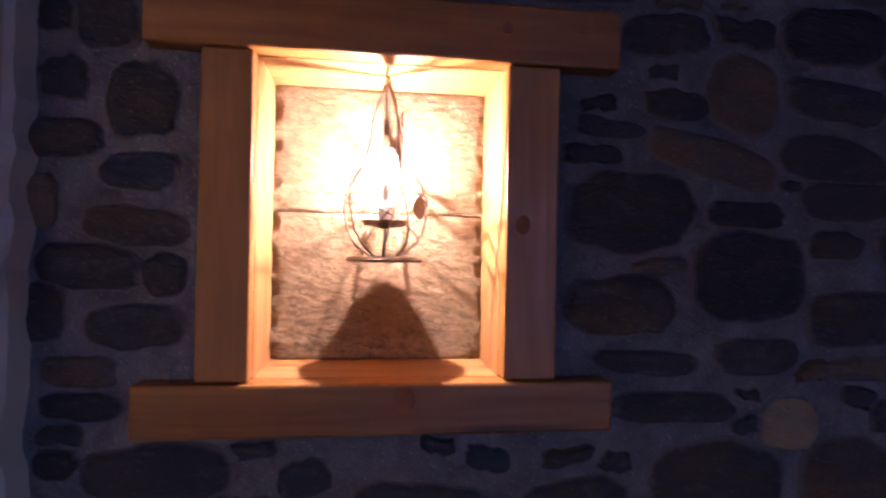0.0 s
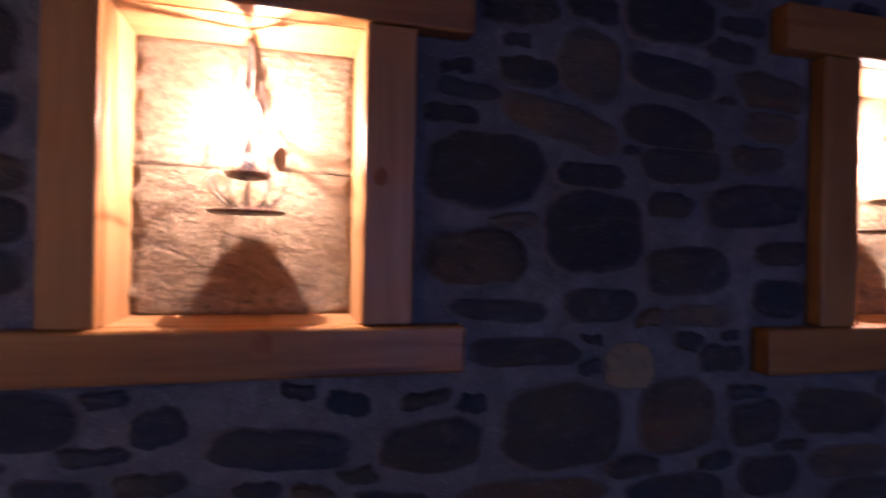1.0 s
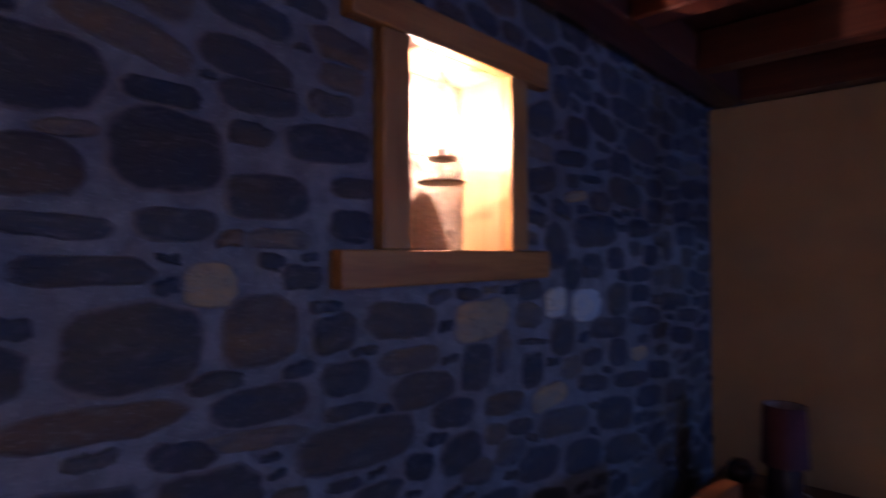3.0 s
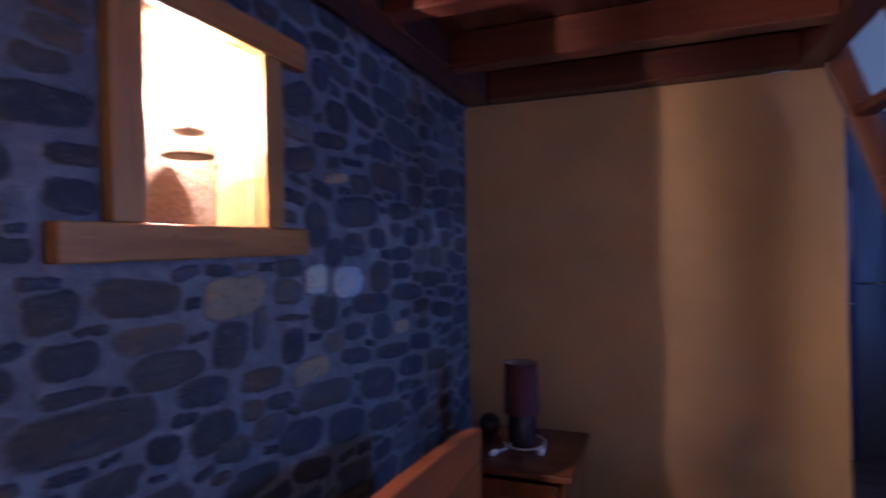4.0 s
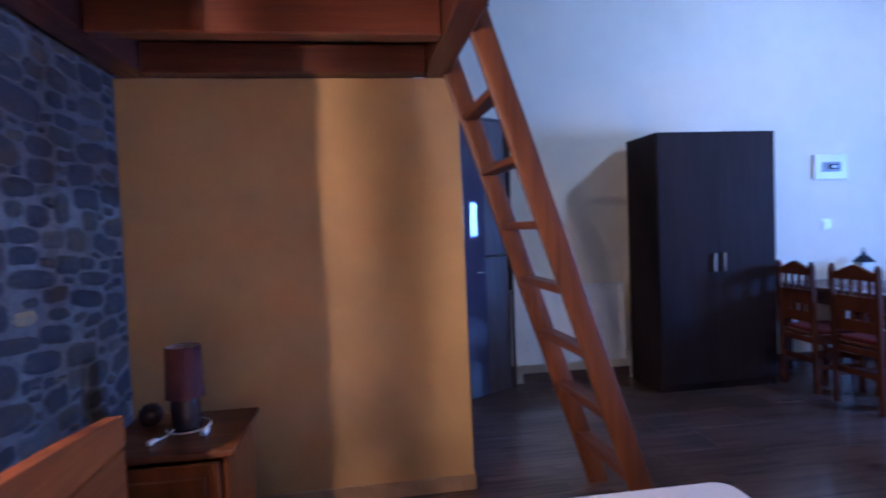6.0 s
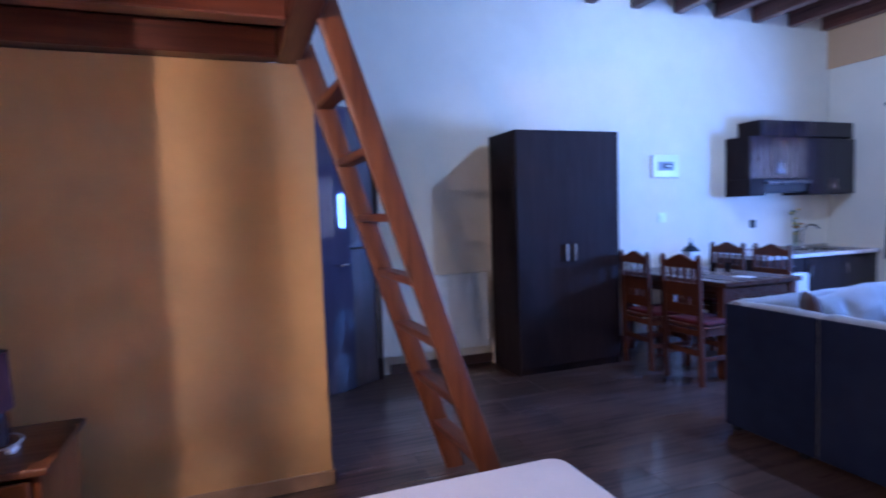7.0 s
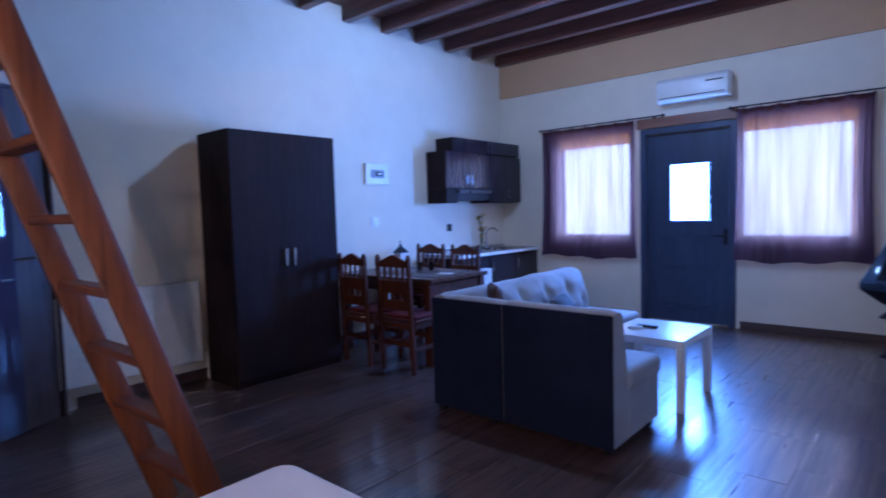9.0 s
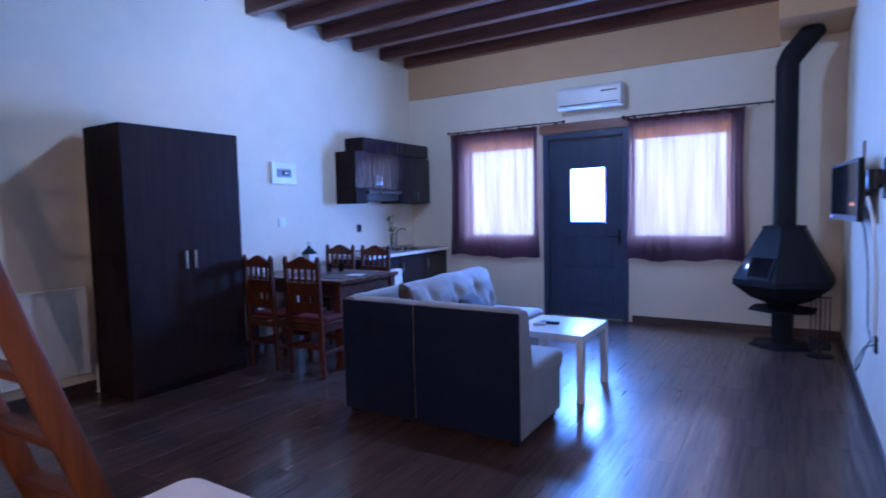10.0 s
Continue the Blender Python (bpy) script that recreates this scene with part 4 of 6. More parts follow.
wr = thing("wardrobe", (4.555, -4.43, 0), "tall dark wenge two-door wardrobe", "wardrobe")
for name, q in (("side_board", (0.018, 0.505, 0, 0.02, 0.0, 2.07)), ("side_board", (0.018, 0.505, 0.995, 1.015, 0.0, 2.07)), ("top_board", (0.018, 0.505, 0.02, 0.995, 2.05, 2.07)),
                ("bottom_board", (0.018, 0.505, 0.02, 0.995, 0.06, 0.08)), ("back_board", (0.49, 0.505, 0.02, 0.995, 0.08, 2.05)), ("plinth", (0.03, 0.05, 0.02, 0.995, 0.0, 0.06))):
    part(name, cube(*q, 0.0015), WENGE, wr)
for y0, y1, hy in ((0.001, 0.507, 0.455), (0.5082, 1.014, 0.535)):
    dr = part("door", cube(0.0, 0.017, y0, y1, 0.065, 2.068, 0.0008), WENGE, wr)
    part("handle", boxes((-0.026, -0.014, hy, hy + 0.024, 0.955, 1.105), (-0.014, 0.0, hy + 0.006, hy + 0.018, 0.965, 0.985), (-0.014, 0.0, hy + 0.006, hy + 0.018, 1.075, 1.095), bev=0.003), CHROME, dr, "flat chrome handle")

fuse = thing("fuse_box", (EAST, -5.475, 1.818), "white plastic fuse box with a small window", "fuse box")
part("cover", cube(-0.035, 0, -0.172, 0.172, -0.118, 0.118, 0.008, 2), WHITE, fuse)
part("window", cube(-0.039, -0.033, -0.10, 0.10, -0.045, 0.045, 0.002), plain("smoked_window", (0.30, 0.33, 0.36), 0.1), fuse)
part("breaker", cube(-0.043, -0.038, -0.075, 0.03, -0.022, 0.022, 0.002), BLACK, fuse)
part("breaker_switch", cube(-0.048, -0.043, -0.055, 0.0, -0.010, 0.010, 0.002), WHITE, fuse)
sw = thing("light_switch", (EAST, -5.442, 1.283), "white wall light switch", "switch")
part("plate", cube(-0.012, 0, -0.05, 0.05, -0.05, 0.05, 0.004, 2), WHITE, sw)
part("rocker", cube(-0.018, -0.012, -0.03, 0.03, -0.03, 0.03, 0.003), WHITE, sw)
so = thing("wall_socket", (EAST, -6.72, 1.17), "dark wall socket over the worktop", "socket")
part("plate", cube(-0.012, 0, -0.042, 0.042, -0.045, 0.045, 0.004), BLACK, so)
part("well", lathe([(0.022, 0), (0.024, 0.004), (0.018, 0.004)], 14), IRON, so, at=pose(-0.012, 0, 0, 0, -90, 0))

# ---------- kitchen ----------
def bar_handle(parent, x, y, z, h=0.12):
    part("handle", tube([(x, y, z), (x - 0.022, y, z), (x - 0.022, y, z + h), (x, y, z + h)], 0.005, 6), CHROME, parent, "chrome bar handle")


def wall_cabinet(y0, y1, z0, z1, doors, handle_low=True, depth=0.32):
    c = thing("wall_cabinet", (EAST - depth, y0, z0), "glossy dark wenge kitchen wall cabinet", "cabinet", "kitchen wall cabinets")
    w, h = y1 - y0, z1 - z0
    part("body", cube(0.018, depth - 0.001, 0.001, w - 0.001, 0, h, 0.002), WENGE, c)
    for i in range(doors):
        a, b = i * w / doors + 0.003, (i + 1) * w / doors - 0.003
        d = part("door", cube(0, 0.017, a, b, 0.003, h - 0.003, 0.003), WENGE_GLOSS, c)
        bar_handle(d, 0.0, b - 0.04 if i % 2 == 0 else a + 0.04, 0.05 if handle_low else h / 2 - 0.06)
    return c


wall_cabinet(-7.18, -6.32, 1.66, 2.11, 2)
wall_cabinet(-7.925, -7.185, 1.48, 2.10, 2)
wall_cabinet(-7.925, -6.50, 2.112, 2.285, 2, False, 0.30)
side = solid("filler_panel", cube(EAST - 0.32, EAST - 0.001, -6.535, -6.32, 1.48, 1.658, 0.002), WENGE, "dark wenge filler panel beside the cooker hood", "panel")
hood = thing("cooker_hood", (EAST - 0.33, -7.18, 1.50), "slim dark cooker hood under a wall cabinet", "cooker hood")
part("body", cube(0.02, 0.329, 0.002, 0.64, 0.02, 0.157, 0.004), BLACK, hood)
part("visor", cube(-0.03, 0.03, 0.002, 0.66, 0.10, 0.135, 0.006, 2), VISOR, hood, "brushed pull-out visor")
part("filter", cube(0.04, 0.30, 0.03, 0.61, 0.008, 0.02, 0.002), IRON, hood)

for y0, y1 in ((-7.92, -7.36), (-7.355, -6.81)):
    c = thing("base_cabinet", (4.58, y0, 0), "dark wenge kitchen base cabinet", "cabinet", "kitchen base cabinets")
    part("body", cube(0.018, EAST - 4.581, 0.001, y1 - y0 - 0.001, 0.10, 0.818, 0.002), WENGE, c)
    part("plinth", cube(0.05, 0.065, 0, y1 - y0, 0, 0.10, 0.001), WENGE, c)
    d = part("door", cube(0, 0.017, 0.003, y1 - y0 - 0.003, 0.105, 0.815, 0.003), WENGE_GLOSS, c)
    bar_handle(d, 0, y1 - y0 - 0.05, 0.62)
fr = thing("small_fridge", (4.54, -6.80, 0), "white enamelled fridge standing under the worktop", "fridge")
part("body", cube(0.05, 0.60, 0.005, 0.545, 0.02, 0.668, 0.006, 2), WHITE_METAL, fr)
fd = part("door", cube(0, 0.048, 0.005, 0.545, 0.06, 0.665, 0.012, 3), WHITE_METAL, fr)
part("handle", cube(-0.018, 0.0, 0.48, 0.51, 0.50, 0.62, 0.005), WHITE, fd)
for x, y in ((0.1, 0.05), (0.1, 0.49), (0.53, 0.05), (0.53, 0.49)):
    part("foot", lathe([(0.015, 0), (0.015, 0.025)], 10, x, y), BLACK, fr)
c = thing("drawer_unit", (4.58, -6.80, 0.675), "dark wenge drawer between fridge and worktop", "drawer")
part("body", cube(0.018, EAST - 4.581, 0.006, 0.544, 0.0, 0.142, 0.002), WENGE, c)
d = part("drawer_front", cube(0.0, 0.017, 0.004, 0.546, 0.002, 0.140, 0.002), WENGE, c)
part("handle", tube([(0, 0.20, 0.07), (-0.022, 0.20, 0.07), (-0.022, 0.34, 0.07), (0, 0.34, 0.07)], 0.005, 6), CHROME, d, "chrome bar handle")
c = thing("base_cabinet", (4.58, -6.25, 0), "dark wenge kitchen end panel that carries the worktop beside the fridge", "cabinet", "kitchen base cabinets")
part("side_board", cube(0.0, EAST - 4.581, 0.0, 0.05, 0.0, 0.818, 0.002), WENGE, c)
part("edge_band", cube(-0.002, 0.0, 0.001, 0.049, 0.001, 0.817, 0.0005), WENGE_GLOSS, c)
wt = thing("worktop", (4.56, -7.93, 0.82), "grey kitchen worktop with an inset sink", "worktop")
part("slab", boxes((0, 0.12, 0.001, 1.74, 0, 0.04), (0.50, 0.599, 0.001, 1.74, 0, 0.04), (0.12, 0.50, 0.001, 0.35, 0, 0.04), (0.12, 0.50, 0.85, 1.74, 0, 0.04)), WORKTOP, wt)
part("edge_strip", cube(-0.006, 0.0, 0.001, 1.74, 0.001, 0.039, 0.002), WHITE_METAL, wt, "pale laminate edge")
part("upstand", cube(0.585, 0.5995, 0.001, 1.74, 0.04, 0.075, 0.003), STEEL, wt)
sink = thing("sink", (4.68, -7.58, 0.68), "steel kitchen sink set into the worktop", "sink")
part("bowl", boxes((0.0, 0.38, 0.0, 0.50, 0.0, 0.006), (0.0, 0.006, 0.0, 0.50, 0.006, 0.18), (0.374, 0.38, 0.0, 0.50, 0.006, 0.18), (0.006, 0.374, 0.0, 0.006, 0.006, 0.18), (0.006, 0.374, 0.494, 0.50, 0.006, 0.18)), STEEL, sink)
part("rim", boxes((-0.02, 0.0, -0.02, 0.52, 0.181, 0.186), (0.38, 0.40, -0.02, 0.52, 0.181, 0.186), (0.0, 0.38, -0.02, 0.0, 0.181, 0.186), (0.0, 0.38, 0.50, 0.52, 0.181, 0.186)), STEEL, sink)
tap = thing("tap", (5.10, -7.43, 0.86), "tall curved chrome kitchen tap", "tap")
part("base", lathe([(0.026, 0), (0.026, 0.02), (0.018, 0.05), (0.014, 0.06)], 16), CHROME, tap, smooth=True)
part("spout", tube([(0, 0, 0.05), (0, 0, 0.17)] + [(-0.085 + 0.085 * math.cos(a), -0.02 * a, 0.19 + 0.085 * math.sin(a)) for a in [k * 0.3 for k in range(10)]], 0.011, 10), CHROME, tap, smooth=True)
part("lever", tube([(0, 0.02, 0.055), (-0.02, 0.06, 0.085), (-0.03, 0.085, 0.09)], 0.006, 8), CHROME, tap, smooth=True)

vase = thing("flower_vase", (5.06, -7.27, 0.86), "slim glass vase of yellow, rust and white flowers", "vase")
part("vessel", lathe([(0.025, 0), (0.03, 0.01), (0.02, 0.08), (0.016, 0.15), (0.022, 0.19)], 18), glass("vase_glass", 0.02, (0.8, 0.9, 0.85)), vase, smooth=True)
rnd = random.Random(4)
for i in range(19):
    dx, dy, h = rnd.uniform(-.045, .03), rnd.uniform(-.05, .05), rnd.uniform(0.16, 0.47)
    part("stem", tube([(0, 0, 0.04), (dx * .3, dy * .3, h * .6), (dx, dy, h)], 0.0025, 5), LEAF, vase)
    bm = bmesh.new()
    for k in range(9):
        a = k * 0.698
        tube([(dx, dy, h), (dx + 0.012 * math.cos(a), dy + 0.012 * math.sin(a), h + 0.008), (dx + 0.024 * math.cos(a), dy + 0.024 * math.sin(a), h + 0.002)], [0.004, 0.010, 0.003], 5, bm)
    part("blossom", bm, (PETAL, RUST_PETAL, LEAF, PETAL, WHITE_PAPER)[i % 5], vase)

# ---------- dining table and chairs ----------
TX0, TX1, TY0, TY1, TZ = 3.76, 5.02, -5.64, -4.80, 0.78
dt = thing("dining_table", (TX0, TY0, 0), "dark rustic wooden dining table by the wall", "table")
tw, td = TX1 - TX0, TY1 - TY0
for i in range(6):
    y = i * td / 6
    part("top_plank", cube(-0.015, tw + 0.015, y, y + td / 6 - 0.002, TZ - 0.035, TZ, 0.004), TABLE_WOOD, dt)
for a, b, c_, d in ((0.06, tw - 0.06, 0.03, 0.055), (0.06, tw - 0.06, td - 0.055, td - 0.03), (0.03, 0.055, 0.06, td - 0.06), (tw - 0.055, tw - 0.03, 0.06, td - 0.06)):
    part("apron", cube(a, b, c_, d, TZ - 0.14, TZ - 0.036, 0.003), TABLE_WOOD, dt)
for x, y in ((0.015, 0.015), (tw - 0.09, 0.015), (0.015, td - 0.09), (tw - 0.09, td - 0.09)):
    part("leg", cube(x, x + 0.075, y, y + 0.075, 0, TZ - 0.036, 0.006), CHAIR_WOOD, dt)


def dining_chair():
    c = thing("dining_chair", (0, 0, 0), "rustic dark wooden chair with slatted back and red seat pad", "chair", "chairs round the dining table")
    for x in (-0.18, 0.18):
        bm = cube(x - 0.018, x + 0.018, 0.17, 0.206, 0, 1.0, 0.004)
        for v in bm.verts:
            if v.co.z > 0.45:
                v.co.y += 0.07 * (v.co.z - 0.45)
        part("back_post", bm, CHAIR_WOOD, c)
        part("front_leg", cube(x - 0.019, x + 0.019, -0.20, -0.162, 0, 0.44, 0.004), CHAIR_WOOD, c)
        part("side_rail", cube(x - 0.012, x + 0.012, -0.162, 0.17, 0.385, 0.44, 0.003), CHAIR_WOOD, c)
        part("side_stretcher", cube(x - 0.010, x + 0.010, -0.162, 0.17, 0.19, 0.225, 0.003), CHAIR_WOOD, c)
        part("finial", lathe([(0.012, 0.998), (0.017, 1.008), (0.012, 1.018), (0.002, 1.024)], 10, x, 0.226), CHAIR_WOOD, c)
    for name, y, z in (("front_stretcher", -0.181, 0.255), ("back_stretcher", 0.188, 0.255), ("front_rail", -0.181, 0.41), ("back_rail", 0.188, 0.41)):
        part(name, cube(-0.162, 0.162, y - 0.01, y + 0.01, z - 0.022, z + 0.022, 0.003), CHAIR_WOOD, c)
    part("seat", cube(-0.205, 0.205, -0.21, 0.17, 0.441, 0.462, 0.006), CHAIR_WOOD, c)
    part("seat_pad", cube(-0.185, 0.185, -0.195, 0.155, 0.462, 0.498, 0.015, 3), RED, c, "red seat pad")
    bm, n, rows = bmesh.new(), 12, []
    for i in range(n + 1):
        u = i / n
        x = -0.162 + 0.324 * u
        top = 0.965 + 0.045 * math.sin(math.pi * u) ** 1.5 + 0.012 * (1 - abs(2 * u - 1)) ** 3
        rows.append([bm.verts.new((x, y, z)) for y, z in ((0.207, 0.915), (0.207, top), (0.233, top), (0.233, 0.915))])
    for a, b in zip(rows, rows[1:]):
        for k in range(4):
            bm.faces.new((a[k], b[k], b[(k + 1) % 4], a[(k + 1) % 4]))
    bm.faces.new(rows[0])
    bm.faces.new(rows[-1][::-1])
    bmesh.ops.recalc_face_normals(bm, faces=bm.faces[:])
    part("crest_rail", bm, CHAIR_WOOD, c, "arched crest rail")
    part("back_panel", cube(-0.162, 0.162, 0.195, 0.219, 0.69, 0.80, 0.003), CHAIR_WOOD, c)
    part("middle_rail", cube(-0.162, 0.162, 0.180, 0.202, 0.545, 0.628, 0.003), CHAIR_WOOD, c)
    for i in range(4):
        x = -0.108 + i * 0.072
        part("slat", cube(x - 0.014, x + 0.014, 0.208, 0.222, 0.80, 0.917, 0.002), CHAIR_WOOD, c)
    for x, half in ((-0.128, 0.034), (-0.043, 0.018), (0.043, 0.018), (0.128, 0.034)):
        part("lower_slat", cube(x - half, x + half, 0.188, 0.203, 0.628, 0.69, 0.002), CHAIR_WOOD, c)
    return c


chair = dining_chair()
chair.matrix_world = pose(3.90, -4.715, 0, 0, 0, 2)
copy_thing(chair, pose(4.41, -4.705, 0, 0, 0, -3))
copy_thing(chair, pose(4.21, -5.63, 0, 0, 0, 178))
copy_thing(chair, pose(4.70, -5.64, 0, 0, 0, 183))

lan = thing("table_lantern", (4.74, -5.42, TZ), "small white lantern with a dark pointed lid on the table", "lantern")
part("body", boxes((-0.05, -0.04, -0.05, 0.05, 0, 0.17), (0.04, 0.05, -0.05, 0.05, 0, 0.17), (-0.04, 0.04, -0.05, -0.04, 0, 0.17), (-0.04, 0.04, 0.04, 0.05, 0, 0.17)), WHITE, lan)
part("lid", lathe([(0.085, 0.17), (0.08, 0.178), (0.035, 0.225), (0.02, 0.232), (0.018, 0.25), (0.004, 0.262)], 4, phase=math.pi / 4), IRON, lan)
part("loop", tube([(0.018 * math.cos(a), 0, 0.275 + 0.018 * math.sin(a)) for a in [k * 0.628 for k in range(10)]], 0.003, 5, closed=True), IRON, lan)
for x, y in ((4.02, -5.05), (4.05, -5.42), (4.45, -5.05)):
    m = thing("place_mat", (x, y, TZ + 0.0005), "brown woven place mat lying on the table", "place mat", "place mats")
    part("mat", cube(-0.17, 0.17, -0.12, 0.12, 0, 0.004, 0.0015), MAT_BROWN, m)

napkin = thing("napkin", pose(3.93, -5.21, TZ + 0.0047, 0, 0, 12), "small white paper napkin on a place mat", "napkin")
part("sheet", boxes((-0.075, 0.075, -0.05, 0.05, 0, 0.003), (-0.070, 0.074, -0.048, 0.047, 0.0032, 0.006), bev=0.001), WHITE_PAPER, napkin)
for x, y in ((4.30, -5.42), (4.40, -5.35)):
    gl = thing("tumbler", (x, y, TZ), "small dark drinking glass on the dining table", "glass", "tumblers")
    part("cup", lathe([(0.024, 0.0), (0.026, 0.004), (0.031, 0.085), (0.029, 0.085), (0.024, 0.008), (0.002, 0.007)], 20), SMOKED, gl, smooth=True)

# ---------- corner sofa ----------
SX0, SXM, SX1, SY = 1.72, 2.45, 3.04, -4.04


def prism(profile, a, b, axis):
    """Extrude a closed outline of (depth, height) between a and b along x or y."""
    bm = bmesh.new()
    ends = [[bm.verts.new((k, p, q) if axis == "x" else (p, k, q)) for p, q in profile] for k in (a, b)]
    n = len(profile)
    for i in range(n):
        bm.faces.new((ends[0][i], ends[0][(i + 1) % n], ends[1][(i + 1) % n], ends[1][i]))
    bm.faces.new(ends[0][::-1])
    bm.faces.new(ends[1])
    bmesh.ops.recalc_face_normals(bm, faces=bm.faces[:])
    return bm


def soften(bm, r, seg=3):
    bmesh.ops.bevel(bm, geom=[e for e in bm.edges if len(e.link_faces) == 2 and e.calc_face_angle() > 0.5], offset=r, segments=seg, profile=0.6, affect="EDGES")
    return bm


def tufted(length, z0, z1, thick, cols, lean):
    """A button-tufted back cushion, facing -x, its length along y, its far end rounded off."""
    bm, ny, nz, r = bmesh.new(), 72, 30, 0.15
    spots = [((i + (0.5 if row else 0.25)) / cols * length, z0 + (0.34 if row else 0.68) * (z1 - z0)) for row in (0, 1) for i in range(cols)]
    front = []
    for j in range(nz + 1):
        line = []
        for i in range(ny + 1):
            y = i / ny * length
            drop = r - math.sqrt(max(0.0, r * r - max(0.0, r - y - 0.02) ** 2)) + 0.055 * max(0.0, y / length - 0.55) / 0.45
            z = z0 + j / nz * (z1 - z0 - drop)
            e = min(i / ny, 1 - i / ny) * length
            f = min(j / nz, 1 - j / nz) * (z1 - z0)
            d = thick * min(1, (e / 0.10 + 0.02)) ** 0.5 * min(1, (f / 0.12 + 0.02)) ** 0.5
            for a, b in spots:
                d -= 0.024 * math.exp(-((y - a) ** 2 + (z - b) ** 2) / 0.0022)
                d -= 0.007 * math.exp(-abs(y - a) / 0.025 - ((z - b) / 0.12) ** 2)
            d += 0.006 * noise.noise(Vector((y * 9, 1.3, z * 11)))
            line.append(bm.verts.new((-max(d, 0.008) + lean * (z - z0), y + 0.12 * (z - z0) * max(0, 1 - y / 0.4), z + 0.005 * math.sin(y * 9) * j / nz)))
        front.append(line)
    for a, b in zip(front, front[1:]):
        for i in range(ny):
            bm.faces.new((a[i], a[i + 1], b[i + 1], b[i]))
    rim = front[0][:] + [q[-1] for q in front[1:]] + front[-1][-2::-1] + [q[0] for q in front[-2:0:-1]]
    back = [bm.verts.new((0.03 + lean * (v.co.z - z0), v.co.y, v.co.z)) for v in rim]
    for i in range(len(rim)):
        k = (i + 1) % len(rim)
        bm.faces.new((rim[i], rim[k], back[k], back[i]))
    bm.faces.new(back)
    bmesh.ops.recalc_face_normals(bm, faces=bm.faces[:])
    return bm, spots


def padded_back(a, b, axis, profile, seed):
    """The upholstered body of a back: an outline swept along x or y with a lumpy, hand-stuffed top."""
    bm, n, rings = bmesh.new(), 28, []
    for i in range(n + 1):
        u = a + (b - a) * i / n
        end = min(i, n - i) / n * abs(b - a)
        ring = []
        for p, q in profile:
            top = max(0.0, (q - 0.55) / 0.25)
            lump = (0.007 * noise.noise(Vector((u * 7, seed, p * 5))) + 0.004 * noise.noise(Vector((u * 19, seed, q * 9))) - 0.012 * max(0, 1 - end / 0.03)) * top
            co = (u, p, q + lump) if axis == "x" else (p, u, q + lump)
            ring.append(bm.verts.new(co))
        rings.append(ring)
    m = len(profile)
    for p, q in zip(rings, rings[1:]):
        for k in range(m):
            bm.faces.new((p[k], q[k], q[(k + 1) % m], p[(k + 1) % m]))
    bm.faces.new(rings[0][::-1])
    bm.faces.new(rings[-1])
    bmesh.ops.recalc_face_normals(bm, faces=bm.faces[:])
    return bm


sofa = thing("corner_sofa", (0, 0, 0), "grey tufted corner sofa with black fabric backing", "sofa")
sofa.matrix_world = Matrix.Translation((SX0, SY, 0))
L1, L2 = SXM - SX0, SX1 - SX0
# the two units whose backs stand across the room
for a, b in ((0.0, L1), (L1 + 0.004, L2)):
    part("back_panel", cube(a + 0.001, b - 0.005, -0.010, 0.005, 0.04, 0.788, 0.004), SOFA_BLACK, sofa, "black fabric back panel")
    part("back_frame", padded_back(a, b, "x", [(-0.01, 0.05), (-0.010, 0.775), (-0.014, 0.791), (-0.028, 0.802), (-0.060, 0.810), (-0.095, 0.806), (-0.118, 0.790), (-0.130, 0.760), (-0.20, 0.40), (-0.20, 0.05)], a + 0.3), SOFA_GREY, sofa, smooth=True)
part("seat_base", cube(0.0, L1, -0.66, -0.20, 0.045, 0.34, 0.012, 2), SOFA_GREY, sofa)
part("seat_cushion", soften(cube(-0.012, L1, -0.695, -0.17, 0.315, 0.445, 0), 0.05, 4), SOFA_GREY, sofa, smooth=True)
part("seat_base", cube(L1 + 0.004, L2, -0.66, -0.20, 0.045, 0.34, 0.012, 2), SOFA_GREY, sofa)
part("seat_cushion", soften(cube(L1 + 0.006, L2 - 0.02, -0.66, -0.17, 0.315, 0.44, 0), 0.04, 4), SOFA_GREY, sofa, smooth=True)
# the long unit along the dining side
B0 = -1.93
part("side_panel", cube(L2 - 0.012, L2 + 0.0, B0 + 0.01, -0.02, 0.045, 0.77, 0.003), SOFA_BLACK, sofa, "black fabric back panel")
part("back_frame", padded_back(B0, -0.012, "y", [(L2 - 0.014, 0.05), (L2 - 0.014, 0.785), (L2 - 0.022, 0.802), (L2 - 0.06, 0.818), (L2 - 0.10, 0.812), (L2 - 0.13, 0.78), (L2 - 0.19, 0.40), (L2 - 0.19, 0.05)], 4.7), SOFA_GREY, sofa, smooth=True)
bm, spots = tufted(1.38, 0.42, 0.838, 0.105, 4, 0.16)
tuft = part("tufted_back", bm, SOFA_GREY, sofa, "button-tufted grey back cushion", at=Matrix.Translation((L2 - 0.185, B0 + 0.015, 0)), smooth=True)
for y, z in spots:
    part("button", lathe([(0.010, 0), (0.012, 0.004), (0.008, 0.009), (0.001, 0.010)], 10), SOFA_GREY, tuft, at=Matrix.Translation((-0.060 + 0.16 * (z - 0.42), y, z)) @ pose(0, 0, 0, 0, -90, 0), smooth=True)
part("seat_base", cube(L2 - 0.64, L2 - 0.19, B0, -0.662, 0.045, 0.34, 0.012, 2), SOFA_GREY, sofa)
